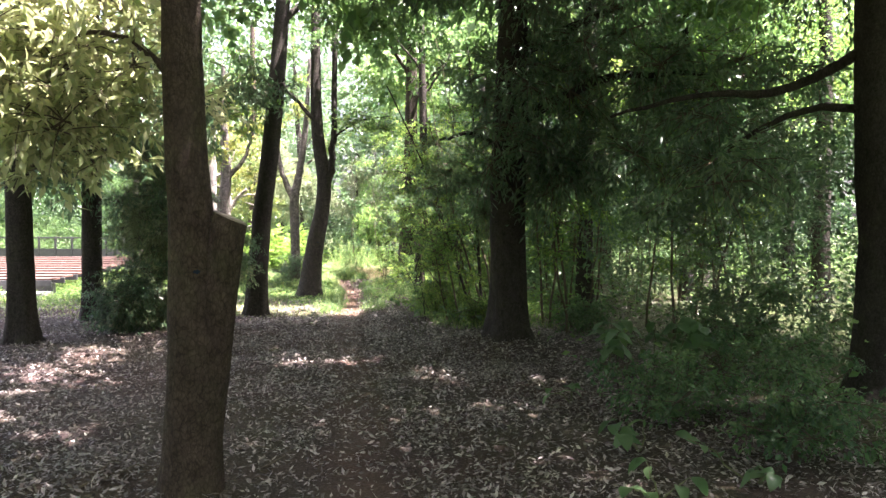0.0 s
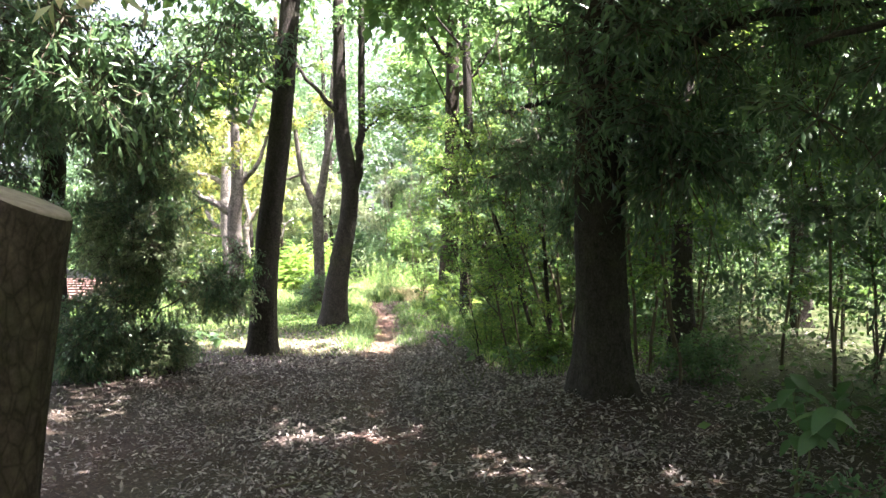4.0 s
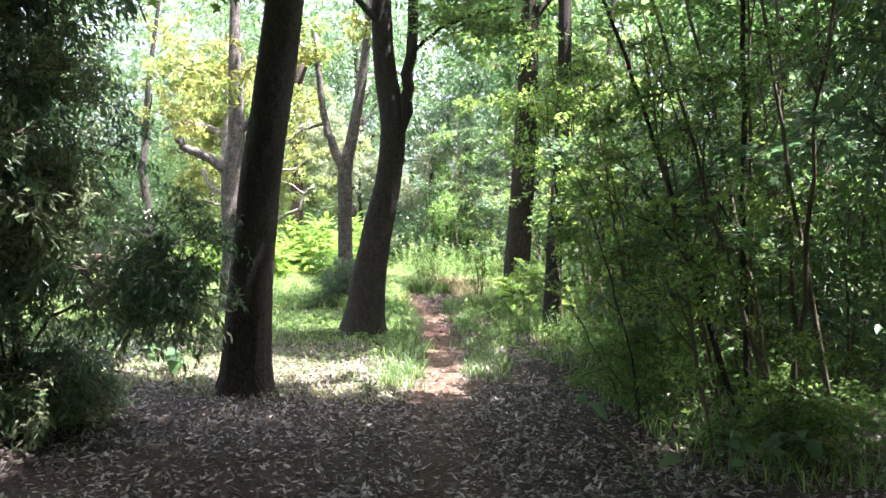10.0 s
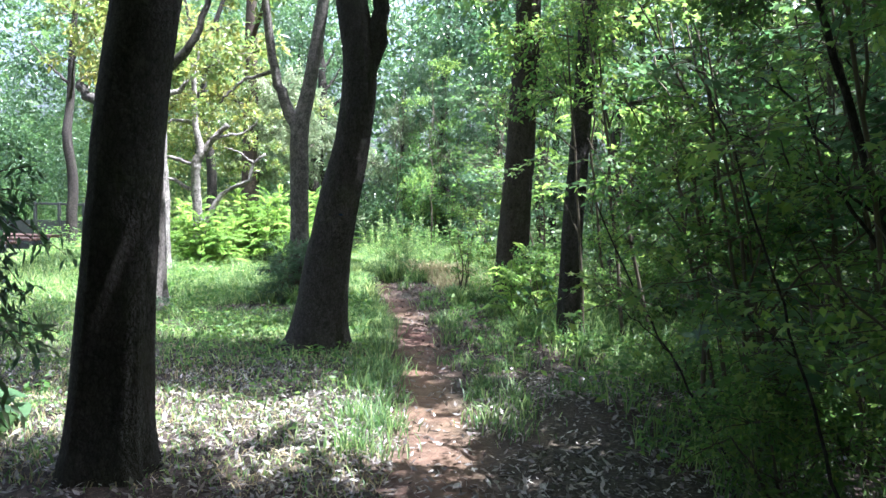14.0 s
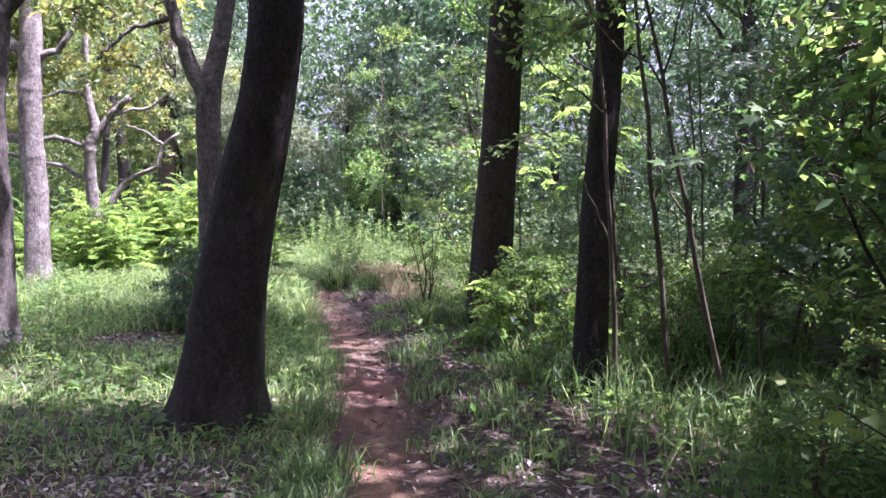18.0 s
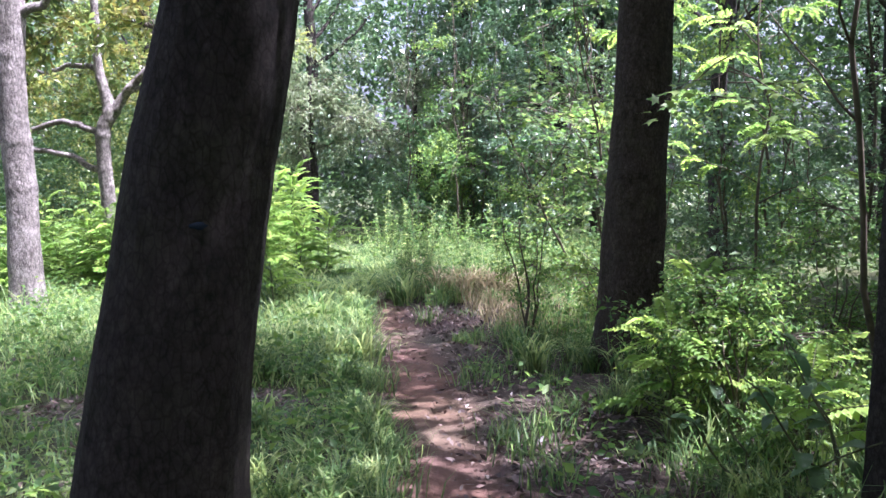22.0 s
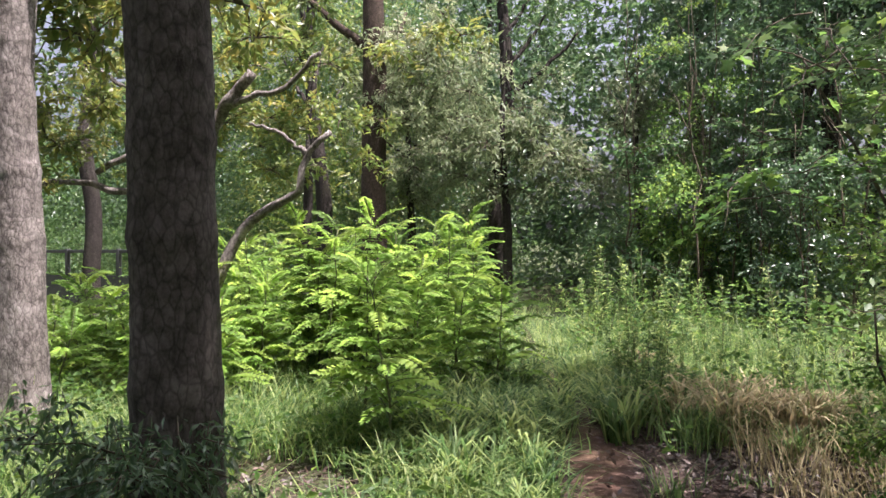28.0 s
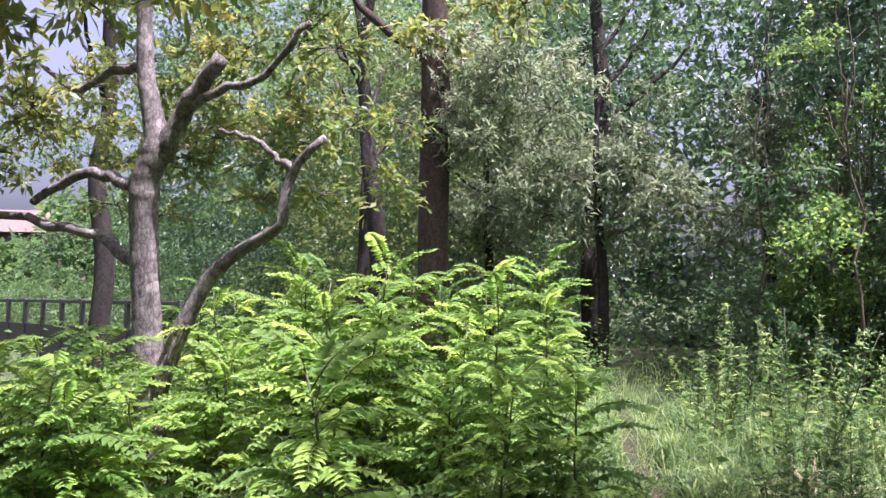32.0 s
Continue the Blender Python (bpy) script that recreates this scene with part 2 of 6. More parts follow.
# ---------------------------------------------------------------- mesh helpers
def mesh_from(name, verts, faces, mat, shade=False):
    """A mesh of triangles or quads out of number arrays."""
    verts, faces = np.asarray(verts, np.float32), np.asarray(faces, np.int32)
    me = bpy.data.meshes.new(name)
    me.vertices.add(len(verts))
    me.vertices.foreach_set("co", verts.ravel())
    k = faces.shape[1]
    me.loops.add(faces.size)
    me.loops.foreach_set("vertex_index", faces.ravel())
    me.polygons.add(len(faces))
    me.polygons.foreach_set("loop_start", np.arange(0, faces.size, k, dtype=np.int32))
    if shade:
        me.polygons.foreach_set("use_smooth", np.ones(len(faces), bool))
    me.update(calc_edges=True)
    me.materials.append(mat)
    return me


def joined(*pairs):
    vs, fs, n = [], [], 0
    for v, f in pairs:
        vs.append(v)
        fs.append(np.asarray(f) + n)
        n += len(v)
    return np.concatenate(vs), np.concatenate(fs)


def unit(v):
    return v / np.maximum(np.linalg.norm(v, axis=-1, keepdims=True), 1e-9)


def leaves(P, D, L, W, r, fine=True, flat=0.6, droop=0.12):
    """Leaf blades at P pointing along D: folded at the rib, drooping at the tip."""
    n = len(P)
    D = unit(D)
    up = np.tile((0.0, 0.0, 1.0), (n, 1)) + r.normal(0, flat, (n, 3))
    S = unit(np.cross(D, up))
    U = np.cross(S, D)
    L, W = np.broadcast_to(L, n)[:, None], np.broadcast_to(W, n)[:, None]
    tip = P + D * L - U * L * droop
    lf = P + D * L * 0.45 + S * W * 0.5 + U * W * 0.12
    rt = P + D * L * 0.45 - S * W * 0.5 + U * W * 0.12
    i = np.arange(n)[:, None]
    if fine:
        mid = P + D * L * 0.5 - U * L * droop * 0.1
        V = np.stack([P, lf, tip, rt, mid], 1).reshape(-1, 3)
        F = np.concatenate([i * 5 + np.array([[0, 4, 1]]), i * 5 + np.array([[0, 3, 4]]),
                            i * 5 + np.array([[1, 4, 2]]), i * 5 + np.array([[4, 3, 2]])])
    else:
        V = np.stack([P, lf, tip, rt], 1).reshape(-1, 3)
        F = np.concatenate([i * 4 + np.array([[0, 2, 1]]), i * 4 + np.array([[0, 3, 2]])])
    return V, F


def tube(points, radii, sides=8, bumps=0.0, r=None, lobes=0.0):
    """A closed tapering tube of triangles through the points."""
    P, R = np.asarray(points, float), np.asarray(radii, float)
    T = unit(np.gradient(P, axis=0))
    ref = np.array([1.0, 0.0, 0.0]) if abs(T[0][0]) < 0.8 else np.array([0.0, 1.0, 0.0])
    A = unit(np.cross(T, ref))
    B = np.cross(T, A)
    ang = np.linspace(0, 2 * np.pi, sides, endpoint=False)
    rad = np.repeat(R[:, None], sides, 1)
    if bumps and sides > 15:
        run = np.concatenate([[0], np.cumsum(np.linalg.norm(np.diff(P, axis=0), axis=1))])[:, None]
        for m in (1, 2, 3, 5, 7):
            rad = rad * (1 + bumps * 1.3 / m ** 0.5 * np.sin(m * ang + r.choice([-1, 1]) * r.uniform(0.4, 1.5) * m ** 0.5 * run + r.uniform(0, 6.3)) * np.sin(r.uniform(1.5, 6) * run + r.uniform(0, 6.3)))
    elif bumps:
        rad = rad * (1 + bumps * r.normal(0, 1, rad.shape))
    if lobes:
        rad = rad * (1 + lobes * np.sin(ang * 5 + 0.6) * np.linspace(1, 0, len(P))[:, None] ** 6 + 0.03 * np.sin(ang * 3 + 1))
    ring = P[:, None] + rad[..., None] * (np.cos(ang)[None, :, None] * A[:, None] + np.sin(ang)[None, :, None] * B[:, None])
    V = np.concatenate([ring.reshape(-1, 3), P[:1], P[-1:]])
    k, j = np.arange(len(P) - 1)[:, None], np.arange(sides)[None]
    a, b = k * sides + j, k * sides + (j + 1) % sides
    c, d = a + sides, b + sides
    F = np.concatenate([np.stack([a, b, d], -1).reshape(-1, 3), np.stack([a, d, c], -1).reshape(-1, 3)])
    jj = np.arange(sides)
    end, n = (len(P) - 1) * sides, len(P) * sides
    F = np.concatenate([F, np.stack([np.full(sides, n), (jj + 1) % sides, jj], -1),
                        np.stack([np.full(sides, n + 1), end + jj, end + (jj + 1) % sides], -1)])
    return V, F


def bent(a, b, n, r, sag=0.0, wander=0.06):
    """n points from a to b along an uneven line."""
    a, b = np.asarray(a, float), np.asarray(b, float)
    t = np.linspace(0, 1, n)[:, None]
    length = np.linalg.norm(b - a)
    p = a + (b - a) * t + r.normal(0, wander * length / n ** 0.5, (n, 3)) * np.sin(np.pi * t) ** 0.5
    p[:, 2] += sag * length * np.sin(np.pi * t[:, 0])
    return p


def spline(pts, n):
    """n points on a smooth line through pts."""
    pts = np.asarray(pts, float)
    t = np.linspace(0, len(pts) - 1, n)
    out = []
    for s in t:
        i = min(int(s), len(pts) - 2)
        u = s - i
        p0, p1, p2, p3 = pts[max(i - 1, 0)], pts[i], pts[i + 1], pts[min(i + 2, len(pts) - 1)]
        out.append(0.5 * (2 * p1 + (p2 - p0) * u + (2 * p0 - 5 * p1 + 4 * p2 - p3) * u * u + (3 * p1 - p0 - 3 * p2 + p3) * u ** 3))
    return np.array(out)


def part(name, me, parent, at=None, label=""):
    ob = new(name, me)
    ob.parent = parent
    if at is not None:
        ob.matrix_basis = at
    return tagged(ob, label)


def thing(name, at, label, category, group="", kind=""):
    ob = new(name)
    ob.empty_display_size = 0.2
    ob.matrix_basis = at
    return tagged(ob, label, category, group, kind)


# ---------------------------------------------------------------- leaf clumps, each a spray of twigs
def clump_mesh(name, mat, seed, twigs=9, per=24, radius=0.7, L=0.1, W=0.04, droop=0.5, flatten=0.6, fine=True, spread=0.75, bare_twigs=False):
    r = np.random.default_rng(seed)
    V, F = [], []
    Ps, Ds = [], []
    for _ in range(twigs):
        d = unit(r.normal(0, 1, 3) * (1, 1, flatten))
        end = d * radius * r.uniform(0.6, 1.1)
        end[2] -= droop * radius * r.uniform(0.1, 0.5)
        k = 5 if fine else 3
        p = bent((0, 0, 0), end, k, r, 0.08)
        if not bare_twigs or not len(V):
            v, f = tube(p, np.linspace(0.009, 0.003, k), 3)
            V.append(v)
            F.append(f)
        t = r.uniform(0.15, 1.0, per) ** 0.7
        q = np.stack([np.interp(t, np.linspace(0, 1, k), p[:, i]) for i in range(3)], 1)
        q += r.normal(0, 0.07 * radius, q.shape)
        side = r.normal(0, 1, (per, 3))
        dd = unit(end) * 0.55 + side * spread
        dd[:, 2] -= droop
        Ps.append(q)
        Ds.append(dd)
    P, D = np.concatenate(Ps), np.concatenate(Ds)
    lv = leaves(P, D, L * r.uniform(0.65, 1.25, len(P)), W * r.uniform(0.7, 1.2, len(P)), r, fine)
    wood = joined(*zip(V, F))
    v, f = joined(lv, wood)
    me = mesh_from(name, v, f, mat)
    me.materials.append(M_TWIG)
    idx = np.zeros(len(f), np.int32)
    idx[len(lv[1]):] = 1
    me.polygons.foreach_set("material_index", idx)
    return me


def star_leaves(P, D, size, r, tilt=0.35):
    """Palmate leaves of five pointed lobes at P, pointing along D."""
    n = len(P)
    D = unit(D)
    up = np.tile((0.0, 0.0, 1.0), (n, 1)) + r.normal(0, tilt, (n, 3))
    S = unit(np.cross(D, up))
    U = np.cross(S, D)
    size = np.broadcast_to(size, n)[:, None]
    a = np.radians([-118, -84, -58, -29, 0, 29, 58, 84, 118])
    q = np.array([0.5, 0.3, 0.86, 0.5, 1.05, 0.5, 0.86, 0.3, 0.5])
    V = [P]
    for ang, rad in zip(a, q):
        V.append(P + size * (D * (0.12 + math.cos(ang) * rad) + S * math.sin(ang) * rad - U * (0.22 * rad * rad + (0.1 if rad < 0.55 else 0) - 0.05)))
    V = np.stack(V, 1).reshape(-1, 3)
    i = np.arange(n)[:, None] * 10
    F = np.concatenate([i + np.array([[0, k, k + 1]]) for k in range(1, 9)])
    return V, F


def star_clump(name, mat, seed, twigs=6, per=11, radius=0.7, size=0.085, droop=0.15):
    """A flat spray of twigs with palmate leaves lying in layers."""
    r = np.random.default_rng(seed)
    V, F, Ps, Ds = [], [], [], []
    for _ in range(twigs):
        a = r.uniform(0, 6.28)
        end = np.array([math.cos(a), math.sin(a), r.normal(0, 0.22) - droop]) * radius * r.uniform(0.55, 1.1)
        p = bent((0, 0, r.normal(0, 0.12)), end, 5, r, 0.1)
        v, f = tube(p, np.linspace(0.007, 0.002, 5), 3)
        V.append(v)
        F.append(f)
        t = np.linspace(0.25, 1.0, per)
        q = np.stack([np.interp(t, np.linspace(0, 1, 5), p[:, i]) for i in range(3)], 1)
        out = np.stack([np.cos(a + np.where(np.arange(per) % 2, 0.9, -0.9)), np.sin(a + np.where(np.arange(per) % 2, 0.9, -0.9)), np.full(per, -0.18)], 1)
        out = out + r.normal(0, 0.3, out.shape)
        Ps.append(q + unit(out) * 0.05)
        Ds.append(out)
    P, D = np.concatenate(Ps), np.concatenate(Ds)
    lv = star_leaves(P, D, size * r.uniform(0.55, 1.2, len(P)), r)
    v, f = joined(lv, joined(*zip(V, F)))
    me = mesh_from(name, v, f, mat)
    me.materials.append(M_TWIG)
    idx = np.zeros(len(f), np.int32)
    idx[len(lv[1]):] = 1
    me.polygons.foreach_set("material_index", idx)
    return me


BACKDARK = [clump_mesh("backdark_clump", M_EVERGREEN, 28 + i, 10, 32, 0.75, 0.09, 0.045, 0.4, 0.4, False, bare_twigs=True) for i in range(3)]
EVERGREEN = [clump_mesh("evergreen_clump", M_EVERGREEN, 10 + i, 10, 23, 0.7, 0.12, 0.034, 0.75, 0.6, False) for i in range(4)]
MAPLE = [clump_mesh("broadleaf_clump", M_MAPLE, 20 + i, 10, 30, 0.75, 0.08, 0.046, 0.25, 0.35, False) for i in range(4)]
BACKLEAF = [clump_mesh("backleaf_clump", M_MAPLE, 25 + i, 10, 40, 0.75, 0.072, 0.045, 0.25, 0.4, False, bare_twigs=True) for i in range(3)]
CANOPY = [clump_mesh("canopy_clump", M_CANOPY, 30 + i, 13, 19, 1.2, 0.2, 0.135, 0.3, 0.5, False, bare_twigs=True) for i in range(3)]
GOLDEN = [clump_mesh("golden_clump", M_GOLDEN, 40 + i, 9, 17, 0.5, 0.13, 0.05, 0.1, 0.6) for i in range(3)]
FAR = [clump_mesh("far_clump", M_CANOPY, 50 + i, 16, 25, 1.6, 0.14, 0.08, 0.3, 0.6, False, bare_twigs=True) for i in range(3)]
FAR_DARK = [clump_mesh("far_dark_clump", M_EVERGREEN, 60 + i, 16, 36, 1.5, 0.14, 0.06, 0.5, 0.6, False, bare_twigs=True) for i in range(3)]

# BIGDARK and SHADE are darker copies of STAR and MAPLE, shade in their colour
BIGDARK = [star_clump("bigdark_clump", M_BROAD, 85 + i, 7, 12, 0.75, 0.095) for i in range(3)]
STAR = [star_clump("maple_clump", M_MAPLE, 185 + i, 7, 14, 0.75, 0.075) for i in range(4)]
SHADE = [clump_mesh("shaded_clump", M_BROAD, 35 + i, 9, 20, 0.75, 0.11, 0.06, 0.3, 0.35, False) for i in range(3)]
PALE_BIG = [clump_mesh("pale_big_clump", M_PALE_SUNLIT, 215 + i, 9, 17, 0.75, 0.18, 0.058, 0.4, 0.5) for i in range(3)]
PALE = [clump_mesh("pale_clump", M_PALE, 15 + i, 10, 28, 0.7, 0.125, 0.036, 0.45, 0.6, False) for i in range(3)]
BIGLEAF = [star_clump("bigleaf_clump", M_MAPLE, 80 + i, 7, 10, 0.7, 0.12, 0.05) for i in range(3)]
# sunlit gaps in the canopy, as ellipses on the ground: x, y, half width, half depth, how clear
CLEARINGS = [(-2.95, 15.7, 1.45, 0.8, 1), (-4.5, 18.95, 1.2, 0.65, 1), (-6.9, 27.4, 3.1, 3.4, 1), (-8.0, 23.2, 2.3, 2.2, 1), (-5.6, 24.2, 1.0, 1.2, 1), (-1.6, 29.8, 2.6, 1.8, 0.7), (-16, 27, 9, 11, 1),
        (8.4, 17.0, 3.2, 6.0, 0.97), (-3.0, 29.6, 2.2, 2.4, 0.97), (-2.5, 33.5, 3.0, 2.2, 0.35)]
FLECKS = [(1.2, 16.4, 0.5, 0.5, 0.9), (0.5, 15.1, -0.3, 0.1, 0.8), 
        (-5.6, 13.3, -0.3, -0.3, 0.8), (-2.75, 21.4, 0.2, 3.0, 0.6), (-0.9, 24.6, 0.6, 1.2, 0.9), (-4.95, 10.7, 0.3, 0.12, 1), (2.3, 10.1, -0.3, -0.3, 0.8), (-4.7, 15.0, 0.6, 0.1, 1), (-1.55, 10.05, 0.15, -0.1, 1), (-4.1, 8.7, 0.3, 0.1, 1), (-4.2, 14.0, 0.5, 0.35, 1), (-0.5, 19.0, 0.35, 0.5, 1),
        (-4.1, 5.6, 0.7, 0.55, 1), (-1.75, 25.2, 0.4, 0.6, 1), (-0.3, 12.3, -0.3, -0.3, 1), (-1.2, 20.3, 0.1, 0.1, 1), (0.45, 15.0, 0.2, 0.4, 0.85), (-3.7, 23.6, 0.4, 0.8, 0.9), (-5.6, 14.7, 0.5, 0.4, 1)]
GAPS = CLEARINGS + FLECKS


def in_gap(x, y, z, grow=0.35):
    """Would a clump here shade a sunlit gap?"""
    gx, gy = x - TO_SUN.x / TO_SUN.z * z, y - TO_SUN.y / TO_SUN.z * z
    for a, b, w, h, clear in GAPS:
        if ((gx - a) / (w + grow)) ** 2 + ((gy - b) / (h + grow)) ** 2 < 1 and (x * 12.9898 + y * 78.233 + z * 37.7) % 1.0 < clear:
            return True
    return False


def add_clumps(parent, meshes, centres, r, size=(0.8, 1.3), name="leaf_clump", gaps=True, keep_low=0.0):
    origin = parent.matrix_basis.translation
    k = 0
    for c in centres:
        w = (c[0] + origin.x, c[1] + origin.y, c[2] + origin.z)
        if gaps and w[2] > keep_low and in_gap(*w, 1.1 if meshes in (CANOPY, FAR, FAR_DARK) else 0.5):
            continue
        s = r.uniform(*size)
        ob = part(name, meshes[int(r.integers(len(meshes)))], parent,
             pose(*c, r.uniform(-20, 20), r.uniform(-20, 20), r.uniform(0, 360)) @ Matrix.Diagonal((s, s, s, 1)))
        tagged(ob, kind="stuff")
        k += 1
    return k


def ball(n, centre, radii, r, shell=0.55):
    d = unit(r.normal(0, 1, (n, 3)))
    return np.asarray(centre) + d * np.asarray(radii) * r.uniform(shell, 1, (n, 1))


# ---------------------------------------------------------------- trees
def tree(xy, line, radii, bark, label, limbs=(), crown=(), seed=1, sides=18, flare=1.5, lobes=0.18, name="tree", group="", sink=0.06, knots=()):
    """line: points of the trunk from its foot; limbs: (points, radius at root, radius at end); crown: (meshes, centres, size, gaps)."""
    r = np.random.default_rng(seed)
    z0 = float(ground_z(*xy)) - sink
    ob = thing(name, pose(xy[0], xy[1], z0), label, "tree", group)
    n = 110 if knots or sides > 15 else 34
    p = spline(line, n)
    t = np.linspace(0, 1, n)
    rad = np.interp(t, np.linspace(0, 1, len(radii)), radii)
    h = p[:, 2] - p[0, 2]
    rad = rad * (1 + (flare - 1) * np.exp(-h / 0.22))
    for k in knots:
        rad = rad * (1 + 0.06 * np.exp(-((h - k) / 0.035) ** 2))
    p[:, :2] += np.cumsum(r.normal(0, 0.004 if n < 50 else 0.0014, (n, 2)), 0)
    v, f = tube(p, rad, sides, 0.02, r, lobes)
    part("trunk", mesh_from("trunk", v, f, bark, True), ob)
    if not limbs:
        limbs = []
        for k in range(3):
            a, s = r.uniform(0, 6.28), r.uniform(0.5, 0.8)
            b = np.array([np.interp(s, t, p[:, i]) for i in range(3)])
            rr = float(np.interp(s, t, rad)) * 0.45
            e = b + np.array([math.cos(a), math.sin(a), 0.9]) * h[-1] * 0.16
            limbs.append(([b, (b + e) / 2 + (0, 0, -0.1), e], rr, rr * 0.35))
    for pts, ra, rb in limbs:
        q = spline(pts, 14)
        q[1:-1] += r.normal(0, 0.012, (12, 3))
        v, f = tube(q, np.linspace(ra, rb, 14) * (1 + 0.25 * np.exp(-np.arange(14) / 1.2)), 9, 0.04, r)
        part("limb", mesh_from("limb", v, f, bark, True), ob)
    for meshes, centres, size, gaps in crown:
        add_clumps(ob, meshes, centres, r, size, gaps=gaps)
    return ob


R = np.random.default_rng(3)
def canopy(n, centre, radii, meshes=None, size=(0.9, 1.4)):
    a, q = R.uniform(0, 2 * np.pi, n), np.sqrt(R.uniform(0, 1, n))
    xyz = np.stack([q * np.cos(a), q * np.sin(a), R.uniform(-1, 1, n) * np.sqrt(1 - 0.8 * q * q)], 1)
    return (meshes or CANOPY, np.asarray(centre) + xyz * np.asarray(radii), size, True)


def roof(n, x0, x1, y0, y1, xy, z0=6.4, z1=8.6, gaps=True, gen=None):
    """Canopy added high up to shade a stretch of floor, told from the tree's own foot at xy."""
    g = gen or R
    c = np.stack([g.uniform(x0, x1, n) - xy[0], g.uniform(y0, y1, n) - xy[1], g.uniform(z0, z1, n)], 1)
    return (CANOPY, c, (0.9, 1.35), gaps)


def shade_thatch(n, x0, x1, y0, y1, xy, z0=6.0, z1=7.2, seed=1):
    """Close clumps added high up to shade trunks and ground, told from the tree's own foot at xy."""
    g = np.random.default_rng(seed)
    c = np.stack([g.uniform(x0, x1, n) - xy[0], g.uniform(y0, y1, n) - xy[1], g.uniform(z0, z1, n)], 1)
    return (CANOPY, c, (0.42, 0.6), False)


def sunlit(centres, low=0.4, high=3.8):
    """Leaves out the clumps that stand between the trunk and the sun."""
    c = np.asarray(centres)
    k = TO_SUN.x / TO_SUN.z
    shade = (np.abs(c[:, 1]) < 0.65) & (c[:, 0] > k * (c[:, 2] - high) - 0.45) & (c[:, 0] < k * (c[:, 2] - low) + 0.55)
    return c[~shade]


# the near tree with its sawn-off second stem
near = tree((-1.62, 5.05), [(0.0, 0, 0), (0.02, 0, 0.8), (0.0, 0.02, 1.7), (-0.06, 0.05, 2.8), (-0.12, 0.1, 5), (-0.3, 0.3, 8.5)],
            [0.2, 0.165, 0.14, 0.128, 0.11, 0.06], M_BARK_BROWN, "brown-barked tree with a sawn-off second stem and a blue paint mark",
            limbs=[([(-0.05, 0.05, 2.6), (-0.5, 0.2, 3.0), (-1.1, 0.5, 3.05)], 0.03, 0.01), ([(-0.1, 0.1, 4), (0.6, 0.7, 5.2), (1.2, 1.2, 6)], 0.05, 0.02)],
            crown=[(PALE_BIG, ball(58, (-1.1, 0.5, 2.85), (1.0, 0.8, 0.8), R, 0.1)[:44], (0.6, 0.85), False),
                   canopy(60, (0.6, 1.4, 7.2), (4.4, 4.4, 1.8)), roof(40, -4.5, 2.5, 1.5, 8.5, (-1.62, 5.05)), shade_thatch(12, -0.2, 1.3, 4.8, 5.25, (-1.62, 5.05), seed=4), roof(30, -3.5, 3.5, 5.5, 13, (-1.62, 5.05), 6.8, 8.8)], seed=11, flare=1.15, lobes=0.06)
q = spline([(0.05, 0.0, 0.3), (0.12, 0.0, 0.8), (0.18, 0.01, 1.3), (0.255, 0.02, 1.81)], 10)
v, f = tube(q, np.linspace(0.14, 0.11, 10), 16, 0.015, np.random.default_rng(4))
v[:, 2] -= np.where(v[:, 2] > 1.67, (v[:, 0] - 0.24) * 0.3, 0)
stub = part("cut_stem", mesh_from("cut_stem", v, f, M_BARK_BROWN, True), near, None, "second stem sawn off at a slant")
q = spline([(0.2545, 0.02, 1.805), (0.2558, 0.02, 1.817)], 3)
v, f = tube(q, [0.107, 0.105, 0.103], 16)
v[:, 2] -= (v[:, 0] - 0.24) * 0.3
part("cut_face", mesh_from("cut_face", v, f, M_CUT), stub, None, "grey weathered sawn wood")


def paint_mark(parent, trunk, toward, w, h):
    """A thin uneven daub on the bark, where the trunk's surface lies nearest to a point beside it."""
    r = np.random.default_rng(9)
    spot = Vector(toward)
    face = min(trunk.data.polygons, key=lambda q: (q.center - spot).length)
    axis = sum((trunk.data.vertices[k].co for k in range(18)), Vector()) / 18
    inward = -face.normal if face.normal.dot(face.center - axis) > 0 else face.normal.copy()
    p = spot - inward * (spot - face.center).dot(inward)
    side = inward.cross(Vector((0, 0, 1))).normalized()
    turn = Matrix((side, inward, side.cross(inward))).transposed().to_4x4()
    a = np.linspace(0, 2 * np.pi, 12, endpoint=False)
    rim = np.stack([np.cos(a) * w * r.uniform(0.6, 1, 12), np.zeros(12), np.sin(a) * h * r.uniform(0.6, 1, 12)], 1)
    V = np.concatenate([rim, rim * 0.96 - (0, 0.0008, 0), [(0, -0.001, 0)]])
    j = np.arange(12)
    F = np.concatenate([np.stack([j, (j + 1) % 12, 12 + j], 1), np.stack([(j + 1) % 12, 12 + (j + 1) % 12, 12 + j], 1),
                        np.stack([12 + j, 12 + (j + 1) % 12, np.full(12, 24)], 1)])
    part("paint_mark", mesh_from("paint_mark", V, F, M_BLUE), parent, Matrix.Translation(p - inward * 0.0012) @ turn, "blue paint mark")


def trunk_of(ob):
    return [c for c in ob.children if c.name.startswith("trunk")][0]


paint_mark(near, trunk_of(near), (0.1, -0.16, 1.47), 0.024, 0.016)

